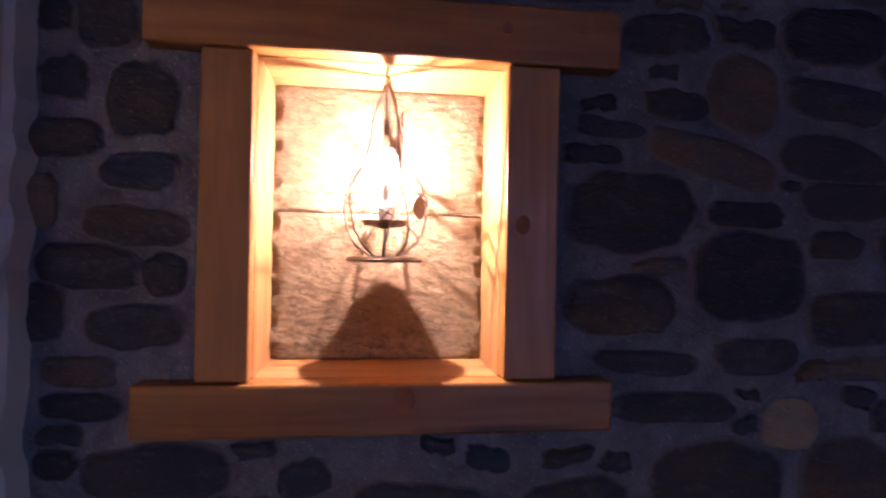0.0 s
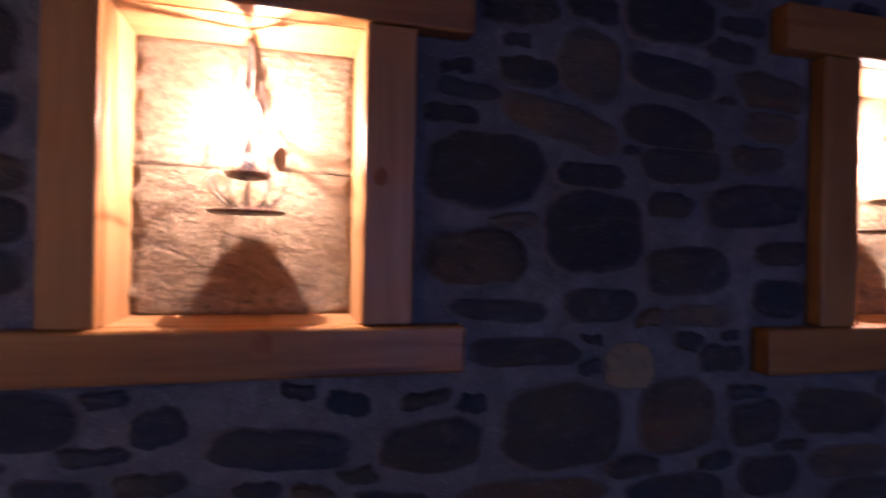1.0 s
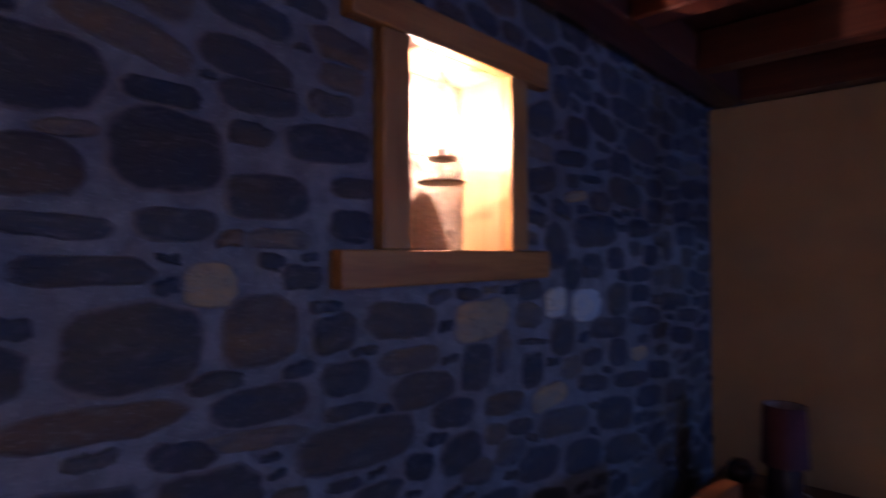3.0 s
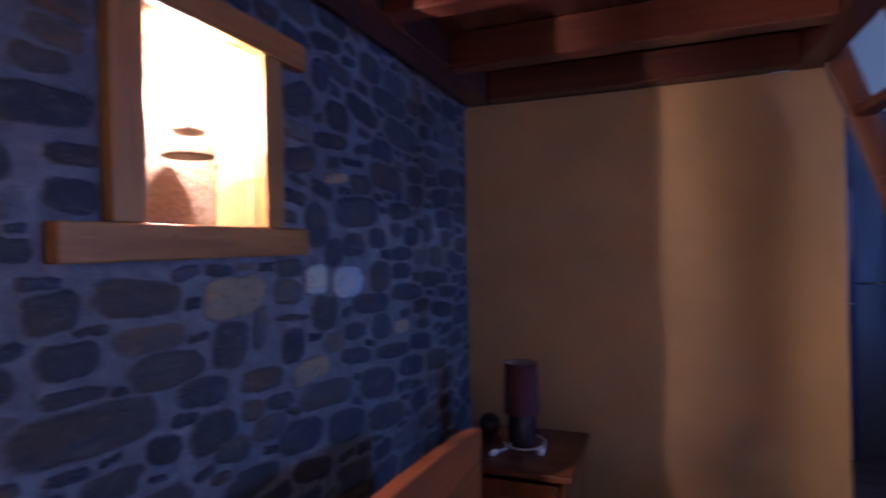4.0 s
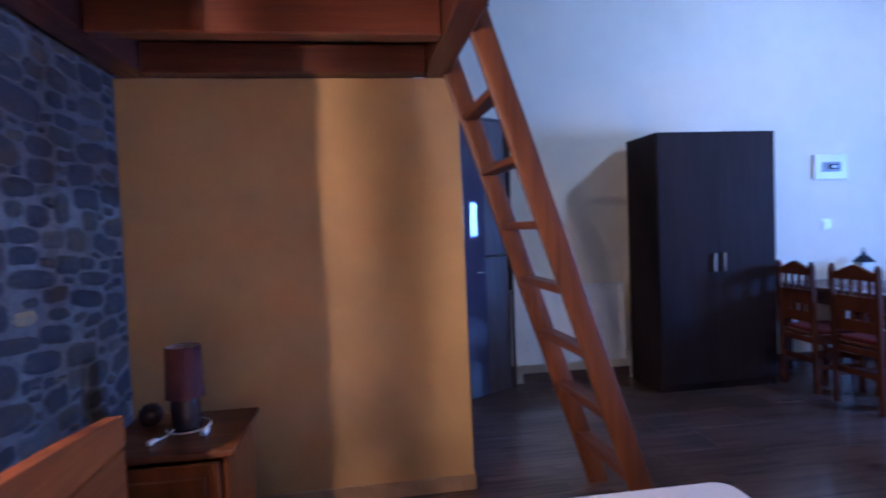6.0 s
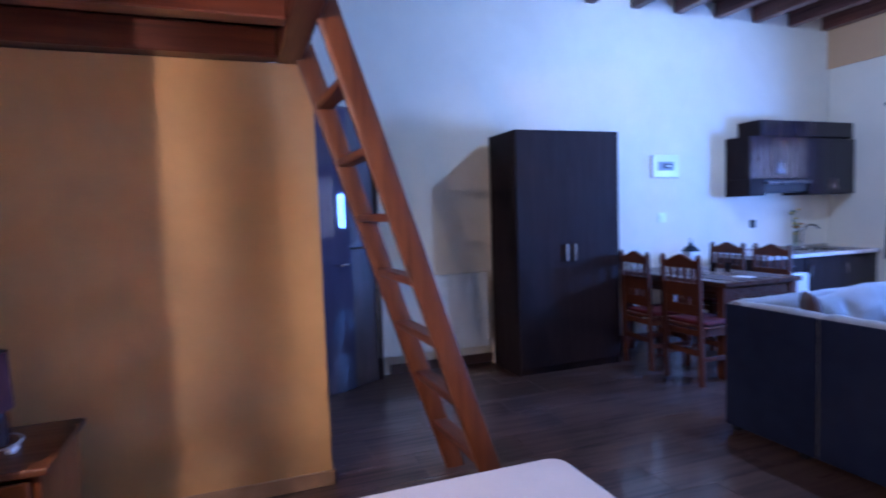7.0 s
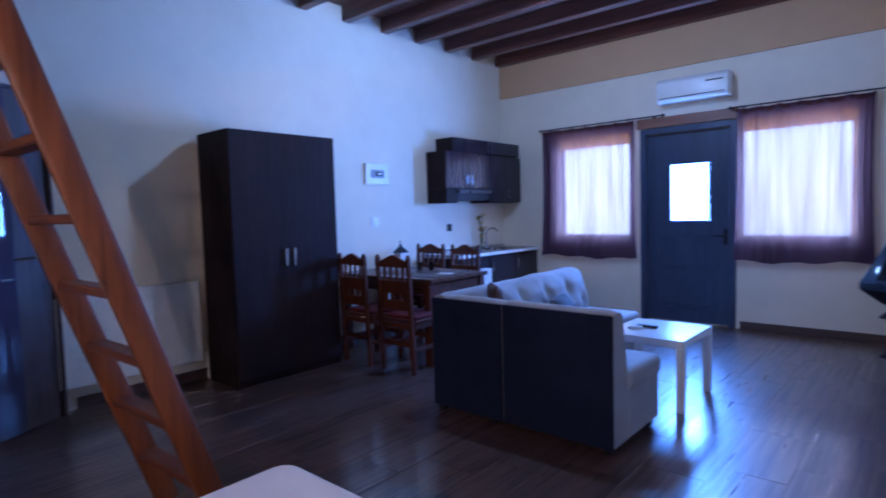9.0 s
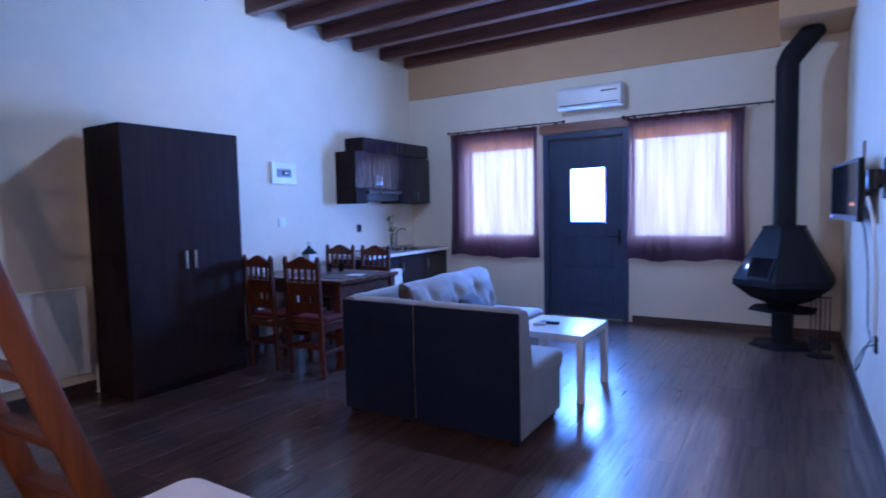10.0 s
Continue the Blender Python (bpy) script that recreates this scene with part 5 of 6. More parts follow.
for a, b in ((B0, B0 + 0.57), (B0 + 0.574, -0.664)):
    part("seat_cushion", soften(cube(L2 - 0.70, L2 - 0.17, a, b, 0.315, 0.465, 0), 0.05, 4), SOFA_GREY, sofa, smooth=True)
for x, y in ((0.05, -0.05), (0.05, -0.6), (L1 + .1, -0.05), (L2 - 0.05, -0.05), (L2 - 0.05, B0 + 0.08), (L2 - 0.58, B0 + 0.08), (L2 - .58, -0.75)):
    part("foot", cube(x - 0.025, x + 0.025, y - 0.025, y + 0.025, 0, 0.045, 0.003), BLACK, sofa)
for x, y, rz, mt, lab in ((2.58, -5.13, 14, CUSHION_DARK, "dark grey cushion lying on the sofa seat"), (2.79, -4.46, 48, CUSHION_BROWN, "brown patterned cushion in the sofa corner")):
    cu = thing("cushion", pose(x, y, 0.505 if rz < 20 else 0.715, 0, -62 if rz < 20 else -80, rz), lab, "cushion", "sofa cushions")
    bm, n = bmesh.new(), 14
    half = 0.20 if rz < 20 else 0.135
    bmesh.ops.create_grid(bm, x_segments=n, y_segments=n, size=half)
    ext = bmesh.ops.extrude_face_region(bm, geom=bm.faces[:])
    up = {v for v in ext["geom"] if isinstance(v, bmesh.types.BMVert)}
    for v in bm.verts:
        k = (max(0, 1 - (v.co.x / half) ** 4) * max(0, 1 - (v.co.y / half) ** 4)) ** 0.6
        v.co.z = (0.34 if v in up else -0.34) * half * k
    bmesh.ops.remove_doubles(bm, verts=bm.verts[:], dist=0.001)
    bmesh.ops.recalc_face_normals(bm, faces=bm.faces[:])
    part("cover", bm, mt, cu, smooth=True)

# ---------- coffee table ----------
ct = thing("coffee_table", (1.645, -5.56, 0), "square white lacquered coffee table", "table")
part("tabletop", cube(0, 0.56, 0, 0.62, 0.435, 0.485, 0.003), WHITE_LACQ, ct)
for x, y in ((0.0, 0.0), (0.51, 0.0), (0.0, 0.57), (0.51, 0.57)):
    part("leg", cube(x, x + 0.05, y, y + 0.05, 0, 0.435, 0.002), WHITE_LACQ, ct)
for x, y, rz, l, mt, lab in ((2.00, -5.244, 5, 0.14, BLACK, "black remote control on the coffee table"), (2.06, -5.165, 20, 0.10, WHITE, "small white remote control on the coffee table")):
    r = thing("remote_control", pose(x, y, 0.485, 0, 0, rz), lab, "remote control", "remote controls")
    part("case", cube(-l / 2, l / 2, -0.022, 0.022, 0, 0.02, 0.006, 2), mt, r)
    for i in range(4):
        part("button", cube(-l * 0.35 + i * l * 0.2, -l * 0.25 + i * l * 0.2, -0.01, 0.01, 0.02, 0.0225, 0.001), SOFA_GREY, r)

# ---------- air conditioner ----------
ac = thing("air_conditioner", (2.10, SOUTH, 2.54), "white split air conditioner above the entrance door", "air conditioner")
part("body", soften(prism([(0.0, 0.0), (0.0, 0.26), (0.16, 0.26), (0.195, 0.22), (0.20, 0.03), (0.18, 0.0)], 0, 0.76, "x"), 0.012, 2), WHITE, ac, smooth=True)
part("flap", cube(0.03, 0.73, 0.199, 0.203, 0.036, 0.046, 0.001), VISOR, ac, "dark slot of the air flap")
part("display", cube(0.05, 0.23, 0.196, 0.203, 0.165, 0.178, 0.002), BLACK, ac, "dark display strip")

# ---------- stove ----------
st = thing("stove", (0.49, -7.45, 0), "black six-sided wood stove on a pedestal", "stove")
PH = radians(83)
part("base", lathe([(0.30, 0), (0.30, 0.012), (0.27, 0.022), (0.10, 0.03)], 6, phase=PH), STOVE, st)
part("pedestal", lathe([(0.10, 0.03), (0.10, 0.36)], 6, phase=PH), STOVE, st)
part("ash_shelf", lathe([(0.10, 0.31), (0.31, 0.345), (0.31, 0.36), (0.12, 0.36)], 6, phase=PH), STOVE, st)
body = part("body", lathe([(0.11, 0.36), (0.16, 0.42), (0.29, 0.47), (0.46, 0.60), (0.46, 0.655), (0.19, 1.14)], 6, phase=PH), STOVE, st)
part("collar", lathe([(0.20, 1.14), (0.20, 1.155), (0.13, 1.165)], 6, phase=PH), STOVE, st)
flue = [(0, 0, 1.15), (0, 0, 2.66)] + [(-0.03, -0.01, 2.74)] + [(-0.22, -0.10, 3.0)]
part("flue", tube(flue, 0.098, 20), STOVE, st, "black stove pipe that bends into the wall", smooth=True)
# door with a pane on the sloping face towards the room
ang = PH - radians(30)
f0, f1 = 0.46 * math.cos(radians(30)), 0.19 * math.cos(radians(30))
slope = math.atan2(f0 - f1, 1.14 - 0.655)
face = Matrix.Rotation(ang, 4, "Z") @ Matrix.Translation((f0, 0, 0.655)) @ Matrix.Rotation(-slope, 4, "Y")
sd = part("door", boxes((0.0, 0.012, -0.095, 0.165, 0.01, 0.032), (0.0, 0.012, -0.095, 0.165, 0.225, 0.245), (0.0, 0.012, -0.095, -0.075, 0.032, 0.225), (0.0, 0.012, 0.145, 0.165, 0.032, 0.225), bev=0.003), STOVE, st, at=face)
part("pane", cube(0.002, 0.007, -0.075, 0.145, 0.032, 0.225, 0.001), DARK_GLASS, sd, "dark stove glass")
part("handle", tube([(0.01, -0.085, 0.10), (0.032, -0.085, 0.10), (0.032, -0.085, 0.15)], 0.006, 6), CHROME, sd)
ft = thing("fire_tools", (0.20, -7.12, 0), "black fire irons hanging on a stand beside the stove", "fire tools")
part("base", lathe([(0.11, 0), (0.11, 0.012), (0.03, 0.022)], 18), IRON, ft)
part("post", tube([(0, 0, 0.02), (0, 0, 0.56)], 0.007, 8), IRON, ft)
part("cross_bar", tube([(-0.08, 0, 0.53), (0.08, 0, 0.53)], 0.005, 6), IRON, ft)
for i, dx in enumerate((-0.07, -0.035, 0.035, 0.07)):
    part("iron", tube([(dx, 0.012, 0.54), (dx, 0.012, 0.12 + 0.02 * i)], 0.0045, 6), IRON, ft)
    part("blade", cube(dx - 0.018, dx + 0.018, 0.006, 0.018, 0.06, 0.12 + 0.02 * i, 0.003), IRON, ft)

# ---------- television ----------
ta, tb = Vector((0.095, -5.34, 0)), Vector((0.180, -6.27, 0))
tdir = (tb - ta).normalized()
tv = thing("television", Matrix.Translation((ta.x, ta.y, 1.255)) @ Matrix.Rotation(math.atan2(tdir.y, tdir.x), 4, "Z"), "thin black television on a wall arm", "television")
tl = (tb - ta).length
part("case", cube(0, tl, -0.030, -0.002, 0, 0.385, 0.006, 2), BLACK, tv)
part("bezel", boxes((0, tl, -0.002, 0.004, 0.0, 0.035), (0, tl, -0.002, 0.004, 0.365, 0.385), (0, 0.022, -0.002, 0.004, 0.035, 0.365), (tl - 0.022, tl, -0.002, 0.004, 0.035, 0.365), bev=0.001), BLACK, tv)
part("screen", cube(0.022, tl - 0.022, -0.002, 0.001, 0.035, 0.365, 0), DARK_GLASS, tv, "dark glossy screen")
part("indicator", cube(0.16, 0.172, 0.004, 0.006, 0.10, 0.110, 0), ORANGE_LED, tv, "small orange indicator light")
part("standby_light", cube(tl - 0.06, tl - 0.04, 0.004, 0.006, 0.012, 0.022, 0), BLUE_LED, tv, "small blue standby light")
arm = thing("wall_bracket", (0.0, -5.02, 1.50), "black swivel wall bracket of the television", "bracket")
part("wall_plate", cube(0, 0.012, -0.05, 0.05, -0.11, 0.11, 0.003), IRON, arm)
part("link", cube(0.012, 0.06, -0.30, 0.03, -0.03, 0.03, 0.006), IRON, arm)
part("joint", lathe([(0.035, -0.05), (0.035, 0.05)], 14, 0.05, 0.0), IRON, arm)
part("head", cube(0.01, 0.055, -0.46, -0.24, -0.06, 0.06, 0.004), IRON, arm)
sk = thing("wall_socket", (0.0, -5.18, 0.555), "dark wall socket with plugged cables", "socket")
part("plate", cube(0, 0.012, -0.045, 0.045, -0.05, 0.05, 0.004), BLACK, sk)
cb = thing("television_cable", (0.0, -5.18, 0.555), "loose dark cables hanging from television to socket", "cable")
part("cable", tube([(0.08, -0.30, 0.75), (0.05, -0.28, 0.66), (0.03, -0.26, 0.45), (0.02, -0.30, 0.2), (0.02, -0.26, 0.05), (0.02, -0.06, 0.0)], 0.004, 6), BLACK, cb)
part("cable", tube([(0.06, -0.05, 0.85), (0.03, -0.03, 0.7), (0.012, -0.02, 0.4), (0.012, -0.01, 0.05)], 0.009, 6), WHITE, cb, "white cable trunking")
part("loop", tube([(0.012, -0.03, -0.01), (0.05, -0.12, -0.05), (0.07, -0.28, -0.17), (0.06, -0.42, -0.27), (0.05, -0.36, -0.22), (0.03, -0.2, -0.06), (0.02, -0.1, 0.0)], 0.004, 6), BLACK, cb)
pl = thing("wall_plate", (0.0, -6.15, 1.70), "narrow wooden plate on the wall behind the television", "plate")
part("board", cube(0, 0.012, -0.05, 0.05, -0.15, 0.10, 0.003), LINTEL_WOOD, pl)

# ---------- floor of wood-look tiles ----------
floor = solid("floor", cube(-0.3, EAST + 0.3, SOUTH - 0.3, 0.5, -0.1, -0.0025, 0), GROUT, "dark brown wood-look tile floor, glossy in the window light", "floor", kind="structure")
TW, TL, GAP = 0.32, 0.648, 0.0022
tile_me = mesh_of("tile", cube(0, TW - GAP, 0, TL - GAP, -0.012, 0.0, 0.0005), TILE)
col, x = 0, 0.94 - 3 * TW
while x < EAST:
    y = -4.28 - 6 * TL + (0.0, 0.2, 0.43)[col % 3] - (TL if col % 3 else 0)
    while y < 0.03:
        y0, y1, x0, x1 = max(y, SOUTH), min(y + TL, 0.03), max(x, 0.0), min(x + TW, EAST)
        if y1 - y0 > 0.03 and x1 - x0 > 0.02:
            piece("tile", tile_me, floor, Matrix.Translation((x0, y0, 0)) @ Matrix.Diagonal(((x1 - x0) / TW, (y1 - y0) / TL, 1, 1)))
        y += TL
    x += TW
    col += 1

# ---------- stones of the north wall ----------
rnd = random.Random(11)
CELL = 0.005
GX0, GX1, GZ0, GZ1 = 0.0, 3.32, 0.30, 2.34
NZ, NX = int((GZ1 - GZ0) / CELL), int((GX1 - GX0) / CELL)
iz, ix = np.mgrid[0:NZ, 0:NX]
gx, gz = GX0 + (ix + 0.5) * CELL, GZ0 + (iz + 0.5) * CELL
taken = np.zeros((NZ, NX), bool)
wooden = np.zeros((NZ, NX), bool)
for a, b, c_, d in ((0.193, 0.611, 1.513, 1.893), (0.132, 0.686, 1.893, 1.964), (0.127, 0.681, 1.452, 1.513), (1.27, 1.762, 1.5, 1.932), (1.19, 1.864, 1.932, 2.005), (1.166, 1.858, 1.428, 1.5)):
    wooden |= (gx > a - 0.006) & (gx < b + 0.006) & (gz > c_ - 0.006) & (gz < d + 0.006)
taken |= wooden
seeds = []


def patch(x, z, half):
    i0, i1 = max(0, int((z - half - GZ0) / CELL)), max(0, int((z + half - GZ0) / CELL) + 1)
    j0, j1 = max(0, int((x - half - GX0) / CELL)), max(0, int((x + half - GX0) / CELL) + 1)
    return slice(i0, i1), slice(j0, j1)


def local(x, z, w, h, turn, s):
    """How far each cell lies from the stone's middle: 1 on its outline."""
    c, k = math.cos(turn), math.sin(turn)
    px, pz = gx[s] - x, gz[s] - z
    u, v = (px * c + pz * k) / (0.5 * w), (-px * k + pz * c) / (0.5 * h)
    return (abs(u) ** 3.2 + abs(v) ** 3.2) ** (1 / 3.2)


def seed_stone(x, z, w, h, turn=0.0, kind="d", loose=True):
    s = patch(x, z, 0.5 * max(w, h) * 1.2)
    if taken[s].size == 0:
        return False
    d = local(x, z, w, h, turn, s)
    if loose and (taken[s] & (d < 1.10)).any():
        return False
    taken[s] |= d < 0.9
    seeds.append((x, z, w, h, turn, kind, 1.25 if loose else 1.01))
    return True


def rows(kind, *items):
    for x, z, w, h, turn in items:
        seed_stone(x, z, w, h, radians(turn), kind, False)


# the stones one notices: round the niches, between them, and on towards the partition
rows("d", (0.03, 1.926, 0.041, 0.038, 4), (0.086, 1.925, 0.072, 0.074, 1), (0.04, 1.856, 0.054, 0.052, 4), (0.124, 1.833, 0.077, 0.09, -1), (0.04, 1.788, 0.077, 0.047, 3), (0.122, 1.752, 0.09, 0.047, 2), (0.116, 1.689, 0.115, 0.048, -6), (0.066, 1.642, 0.113, 0.054, -5), (0.15, 1.632, 0.048, 0.055, 1), (0.022, 1.59, 0.044, 0.069, 0), (0.12, 1.574, 0.108, 0.053, 2), (0.064, 1.484, 0.091, 0.033, -3), (0.039, 1.418, 0.048, 0.035, 1), (0.15, 1.406, 0.161, 0.065, -1), (0.762, 1.954, 0.12, 0.055, 5), (1.004, 1.965, 0.155, 0.08, 1), (0.774, 1.862, 0.091, 0.042, -3), (1.008, 1.878, 0.154, 0.057, -8), (0.687, 1.828, 0.091, 0.027, -6))
rows("d", (0.717, 1.724, 0.171, 0.104, 2), (0.876, 1.722, 0.112, 0.038, 1), (1.007, 1.797, 0.159, 0.069, -11), (0.883, 1.642, 0.165, 0.122, 1), (0.738, 1.529, 0.145, 0.032, -4), (0.897, 1.535, 0.117, 0.049, 0), (0.783, 1.47, 0.175, 0.044, 0), (1.16, 1.689, 0.194, 0.07, 4), (1.03, 1.746, 0.144, 0.061, 0), (1.008, 1.684, 0.08, 0.041, -1), (1.228, 1.616, 0.115, 0.039, 2), (1.222, 1.544, 0.118, 0.064, -1), (1.046, 1.587, 0.151, 0.074, 3), (1.106, 1.451, 0.084, 0.046, 0), (0.84, 1.362, 0.19, 0.123, -5), (1.176, 1.348, 0.1, 0.071, 4), (1.346, 1.356, 0.198, 0.076, -8), (1.458, 1.398, 0.08, 0.03, 6))
rows("d", (1.204, 1.264, 0.121, 0.065, -2), (1.031, 1.248, 0.174, 0.065, -1), (1.212, 1.199, 0.124, 0.029, -2), (1.406, 1.205, 0.187, 0.076, -1), (0.649, 1.348, 0.143, 0.071, 1), (0.452, 1.358, 0.177, 0.053, -6), (0.312, 1.393, 0.064, 0.049, 9), (0.536, 1.41, 0.061, 0.033, -18), (0.597, 1.271, 0.108, 0.041, -10), (0.905, 1.197, 0.104, 0.043, -11), (1.233, 1.134, 0.287, 0.092, -2), (1.804, 1.328, 0.13, 0.069, -4), (1.812, 1.398, 0.119, 0.058, 1), (1.686, 1.254, 0.049, 0.115, -8), (1.586, 1.224, 0.115, 0.117, -7), (1.821, 1.182, 0.109, 0.096, -7), (1.82, 1.259, 0.145, 0.018, -6), (1.502, 1.136, 0.148, 0.065, -5), (1.657, 1.053, 0.079, 0.055, -9))
rows("d", (1.762, 1.046, 0.114, 0.044, -7), (1.53, 1.04, 0.138, 0.092, -7), (1.723, 0.992, 0.141, 0.067, -6), (1.394, 1.047, 0.092, 0.058, -13), (1.586, 0.981, 0.117, 0.063, -10), (1.988, 1.01, 0.3, 0.083, -6), (2.093, 0.885, 0.23, 0.107, -9), (1.854, 0.925, 0.212, 0.097, -9), (2.372, 0.834, 0.3, 0.094, -10), (2.316, 0.969, 0.272, 0.112, -11), (2.159, 1.09, 0.198, 0.054, -8), (2.155, 1.172, 0.136, 0.055, -4), (2.341, 1.16, 0.159, 0.096, -6), (2.593, 0.97, 0.245, 0.084, -9), (2.269, 1.252, 0.266, 0.069, -3), (2.109, 1.24, 0.071, 0.035, 2), (2.338, 1.341, 0.166, 0.11, -3), (2.722, 1.123, 0.151, 0.046, -5))
rows("d", (2.686, 1.052, 0.23, 0.075, -9), (2.939, 1.154, 0.3, 0.069, -9), (2.526, 1.418, 0.191, 0.059, -1), (2.718, 1.403, 0.159, 0.068, 0), (2.514, 1.352, 0.168, 0.067, -1), (2.563, 1.267, 0.289, 0.068, -5), (2.948, 1.3, 0.156, 0.055, -3), (3.013, 1.232, 0.266, 0.057, -5), (2.324, 1.476, 0.142, 0.076, 1), (1.943, 1.514, 0.12, 0.137, 4), (2.18, 1.562, 0.3, 0.105, 3), (1.868, 1.862, 0.154, 0.095, 19), (2.07, 1.856, 0.148, 0.095, -2), (1.982, 1.962, 0.088, 0.101, -10), (2.292, 2.069, 0.151, 0.102, 1), (2.491, 2.064, 0.193, 0.095, -6), (2.436, 1.981, 0.3, 0.077, -3), (2.532, 1.876, 0.3, 0.106, -5))
rows("d", (2.032, 1.772, 0.191, 0.048, 6), (1.874, 1.696, 0.154, 0.074, 10), (2.229, 1.778, 0.114, 0.035, 10), (2.163, 1.724, 0.148, 0.025, 2), (2.512, 1.582, 0.187, 0.067, 3), (2.657, 1.65, 0.195, 0.09, 2), (2.48, 1.509, 0.103, 0.058, 1), (2.617, 1.486, 0.153, 0.079, -3), (2.784, 1.521, 0.104, 0.119, 1), (3.003, 1.477, 0.137, 0.088, 0), (2.807, 2.012, 0.176, 0.082, -1), (3.084, 2.096, 0.212, 0.097, 0), (2.778, 1.932, 0.133, 0.066, 3), (2.85, 1.862, 0.173, 0.058, -1), (3.072, 1.961, 0.24, 0.086, 4), (3.079, 1.86, 0.275, 0.064, 4), (3.06, 1.768, 0.292, 0.09, 4), (2.082, 1.998, 0.162, 0.065, -12), (2.66, 1.737, 0.184, 0.076, -1))
rows("o", (0.017, 1.715, 0.039, 0.057, 1), (0.947, 1.445, 0.086, 0.071, -1), (1.609, 1.336, 0.21, 0.101, 3), (1.905, 1.098, 0.187, 0.067, 4), (2.506, 1.139, 0.136, 0.054, -3), (2.056, 1.663, 0.137, 0.036, 7))
rows("b", (0.06, 1.523, 0.082, 0.038, -1), (0.872, 1.88, 0.104, 0.102, -11), (0.83, 1.794, 0.196, 0.054, -14), (0.706, 1.6, 0.151, 0.075, 0), (1.062, 1.516, 0.12, 0.036, 0), (1.194, 1.815, 0.103, 0.048, -2), (1.03, 1.366, 0.137, 0.114, 0), (1.368, 1.272, 0.171, 0.055, -1), (0.794, 1.268, 0.229, 0.049, -2), (1.025, 1.194, 0.186, 0.033, -7), (1.693, 1.12, 0.164, 0.06, -3), (2.438, 1.058, 0.283, 0.054, -6), (1.982, 1.253, 0.142, 0.106, -7), (2.034, 1.432, 0.102, 0.093, -2), (2.157, 1.455, 0.14, 0.08, 1), (2.397, 1.7, 0.251, 0.099, -5))
rows("w", (1.934, 1.356, 0.111, 0.089, -4), (2.116, 1.337, 0.193, 0.104, -1))
for big, small, tries in ((0.22, 0.16, 1500), (0.18, 0.13, 4000), (0.14, 0.095, 7000), (0.10, 0.07, 8000), (0.075, 0.045, 6000)):
    for _ in range(tries):
        w = rnd.uniform(small, big)
        h = min(0.095, max(0.026, w * rnd.uniform(0.36, 0.66)))
        x, z = rnd.uniform(GX0 + w * .4, GX1 - w * .4), rnd.uniform(GZ0 + .02, GZ1 - .02)
        if x < 1.2 and w > 0.19 or x > 1.3 and w < 0.06:
            continue
        if not taken[min(NZ - 1, int((z - GZ0) / CELL)), min(NX - 1, int((x - GX0) / CELL))]:
            seed_stone(x, z, w, h, radians(rnd.gauss(-3, 7)), rnd.choice("ddddddddddbbb"))
# each stone grows until it meets its neighbours
owner = np.full((NZ, NX), -1)
nearest = np.full((NZ, NX), 9.0)
for k, (x, z, w, h, turn, kind, grow) in enumerate(seeds):
    s = patch(x, z, 0.5 * max(w, h) * grow * 1.1)
    d = local(x, z, w, h, turn, s)
    win = (d < nearest[s]) & (d < grow) & ~wooden[s]
    nearest[s][win] = d[win]
    owner[s][win] = k


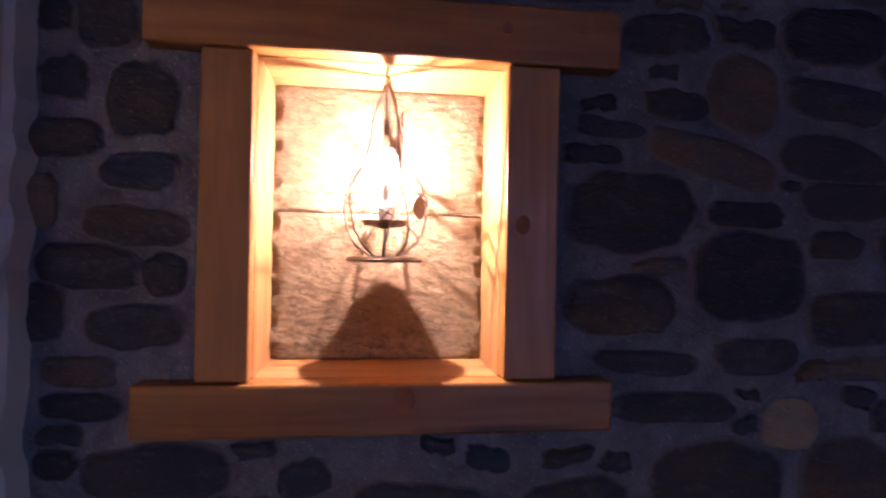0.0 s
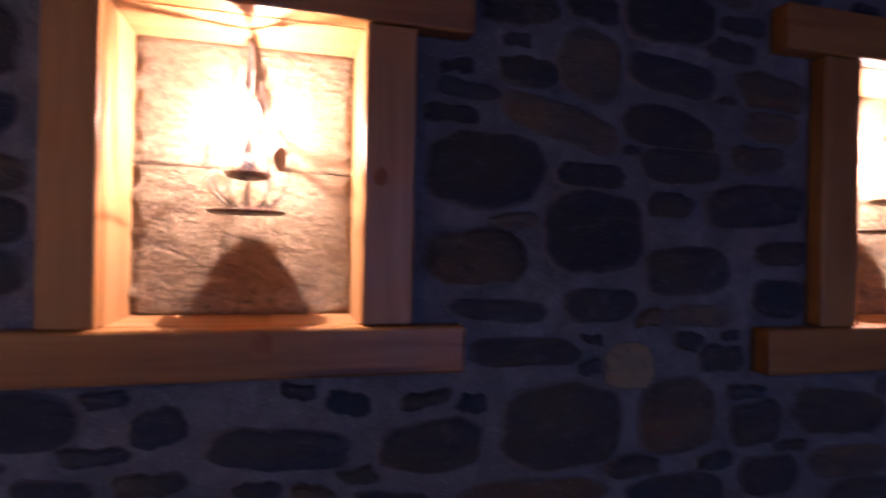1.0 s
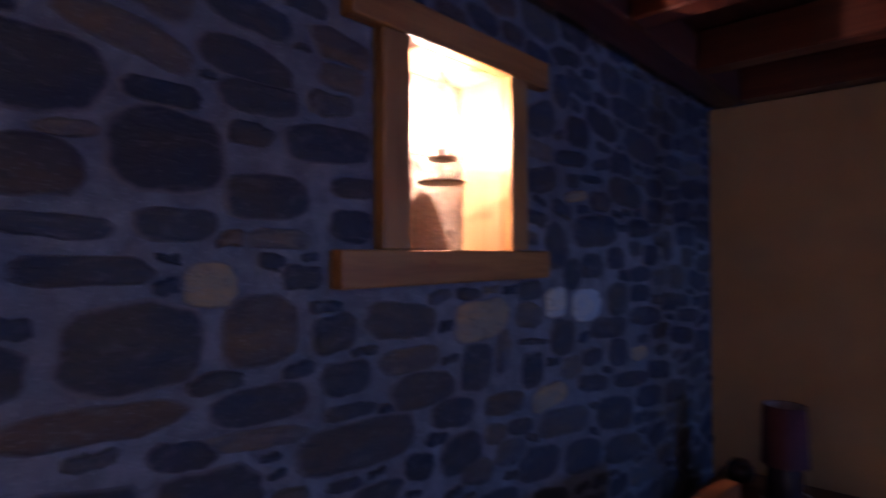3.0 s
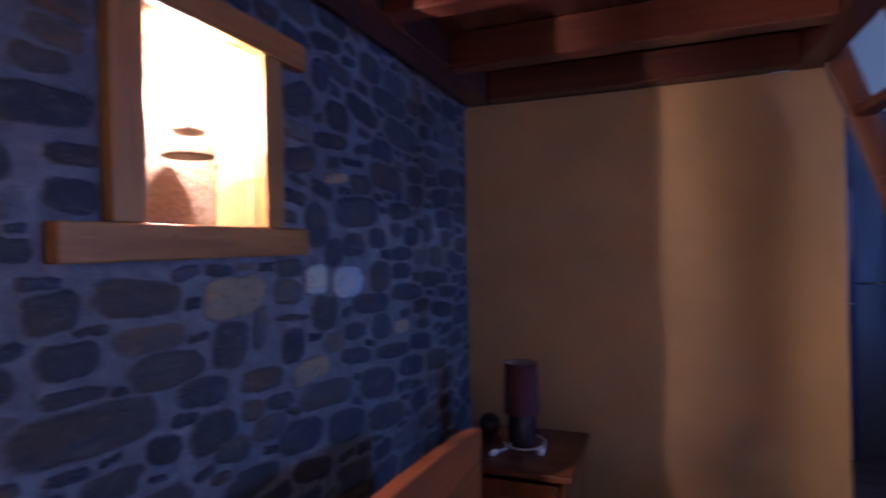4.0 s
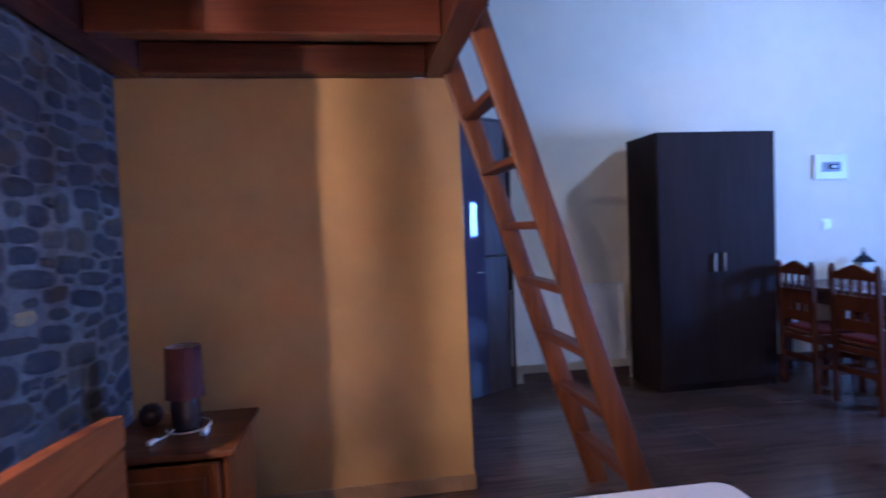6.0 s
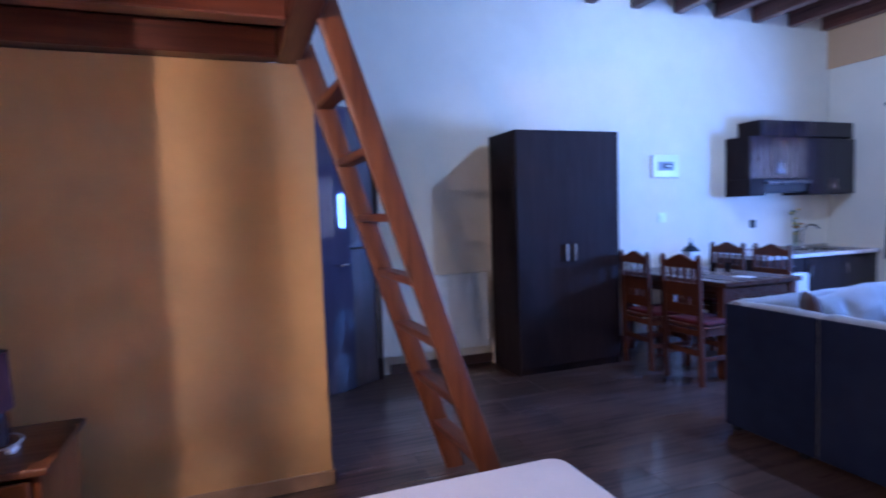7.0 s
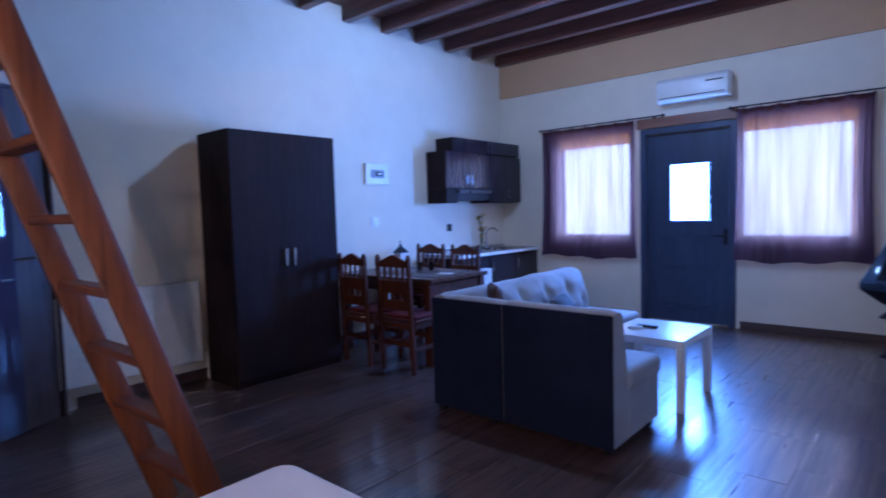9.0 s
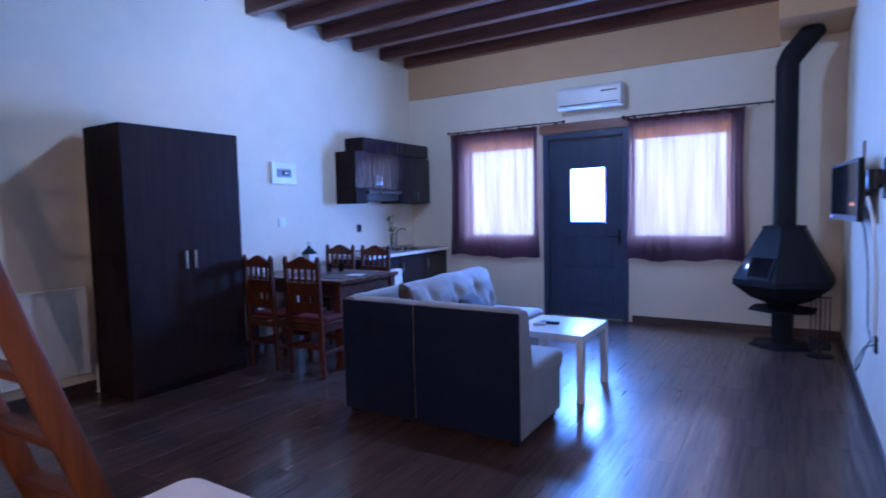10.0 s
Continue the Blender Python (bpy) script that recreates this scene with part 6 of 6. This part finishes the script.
def stone(k, mat):
    """A rubble stone: chipped outline, sunk edge, uneven face."""
    x, z, w, h, turn, kind, grow = seeds[k]
    c, s_, n = math.cos(turn), math.sin(turn), 20
    joint = 0.001 if grow < 1.1 else rnd.uniform(0.006, 0.013)
    outline, start = [], rnd.uniform(0, 1)
    for i in range(n):
        a = 2 * math.pi * (i + start) / n
        du, dv = 0.5 * w * math.cos(a), 0.5 * h * math.sin(a)
        dx, dz = du * c - dv * s_, du * s_ + dv * c
        f = 0.25
        while f < 1.9:
            jj, ii = int((x + dx * f - GX0) / CELL), int((z + dz * f - GZ0) / CELL)
            if not (0 <= ii < NZ and 0 <= jj < NX) or owner[ii, jj] != k:
                break
            f += 0.04
        r = math.hypot(dx, dz)
        f = max(0.25, f - joint / max(r, 0.01)) * (1 + 0.10 * noise.noise(Vector((math.cos(a) * 1.3 + k * 7.1, math.sin(a) * 1.3, 0.5)))) * rnd.uniform(0.95, 1.02)
        outline.append((dx * f, dz * f))
    proud = rnd.uniform(0.006, 0.013)
    tx, tz = rnd.uniform(-.025, .025), rnd.uniform(-.03, .02)
    bm, rings = bmesh.new(), []
    for f, d in ((1.06, -0.10), (1.0, 0.22), (0.92, 0.62), (0.72, 0.95), (0.40, 1.0)):
        ring = []
        for p, q in outline:
            rough = 1 + 0.45 * noise.noise(Vector((p * f * 28 + k * 3.7, 0.2, q * f * 40))) * (d > 0)
            ring.append(bm.verts.new((p * f, -d * proud * rough + (p * tx + q * tz) * f * (d > 0.5), q * f)))
        rings.append(ring)
    for a, b in zip(rings, rings[1:]):
        for i in range(n):
            bm.faces.new((a[i], b[i], b[(i + 1) % n], a[(i + 1) % n]))
    mid = bm.verts.new((0.0, -proud * rnd.uniform(0.8, 1.2), 0.0))
    for i in range(n):
        bm.faces.new((rings[-1][i], mid, rings[-1][(i + 1) % n]))
    bmesh.ops.recalc_face_normals(bm, faces=bm.faces[:])
    me = mesh_of("stone", bm, mat)
    edge = me.attributes.new("rim", "FLOAT", "POINT")
    for i, v in enumerate(edge.data):
        v.value = (1.0, 0.55, 0.22, 0.05, 0.0)[min(4, i // n)]
    me.shade_smooth()
    me.set_sharp_from_angle(angle=radians(48))
    return me


order = sorted(range(len(seeds)), key=lambda k: math.hypot(seeds[k][0] - 0.9, seeds[k][1] - 1.5))
rest = bmesh.new()
for i, k in enumerate(order):
    x, z, kind = seeds[k][0], seeds[k][1], seeds[k][5]
    m = Matrix.Translation((x, 0.03, z))
    mat = {"d": STONE, "b": STONE_BROWN, "o": STONE_OCHRE, "w": STONE_WHITE}[kind]
    if i < 300 or kind in "ow":
        piece("stone", stone(k, mat), wall_north, m)
    else:
        me = stone(k, STONE_FAR)
        me.transform(m)
        rest.from_mesh(me)
        bpy.data.meshes.remove(me)
ob = part("rubble_stones", rest, STONE_FAR, wall_north, "dark rubble stones packed in mortar")
tagged(ob, kind="stuff")
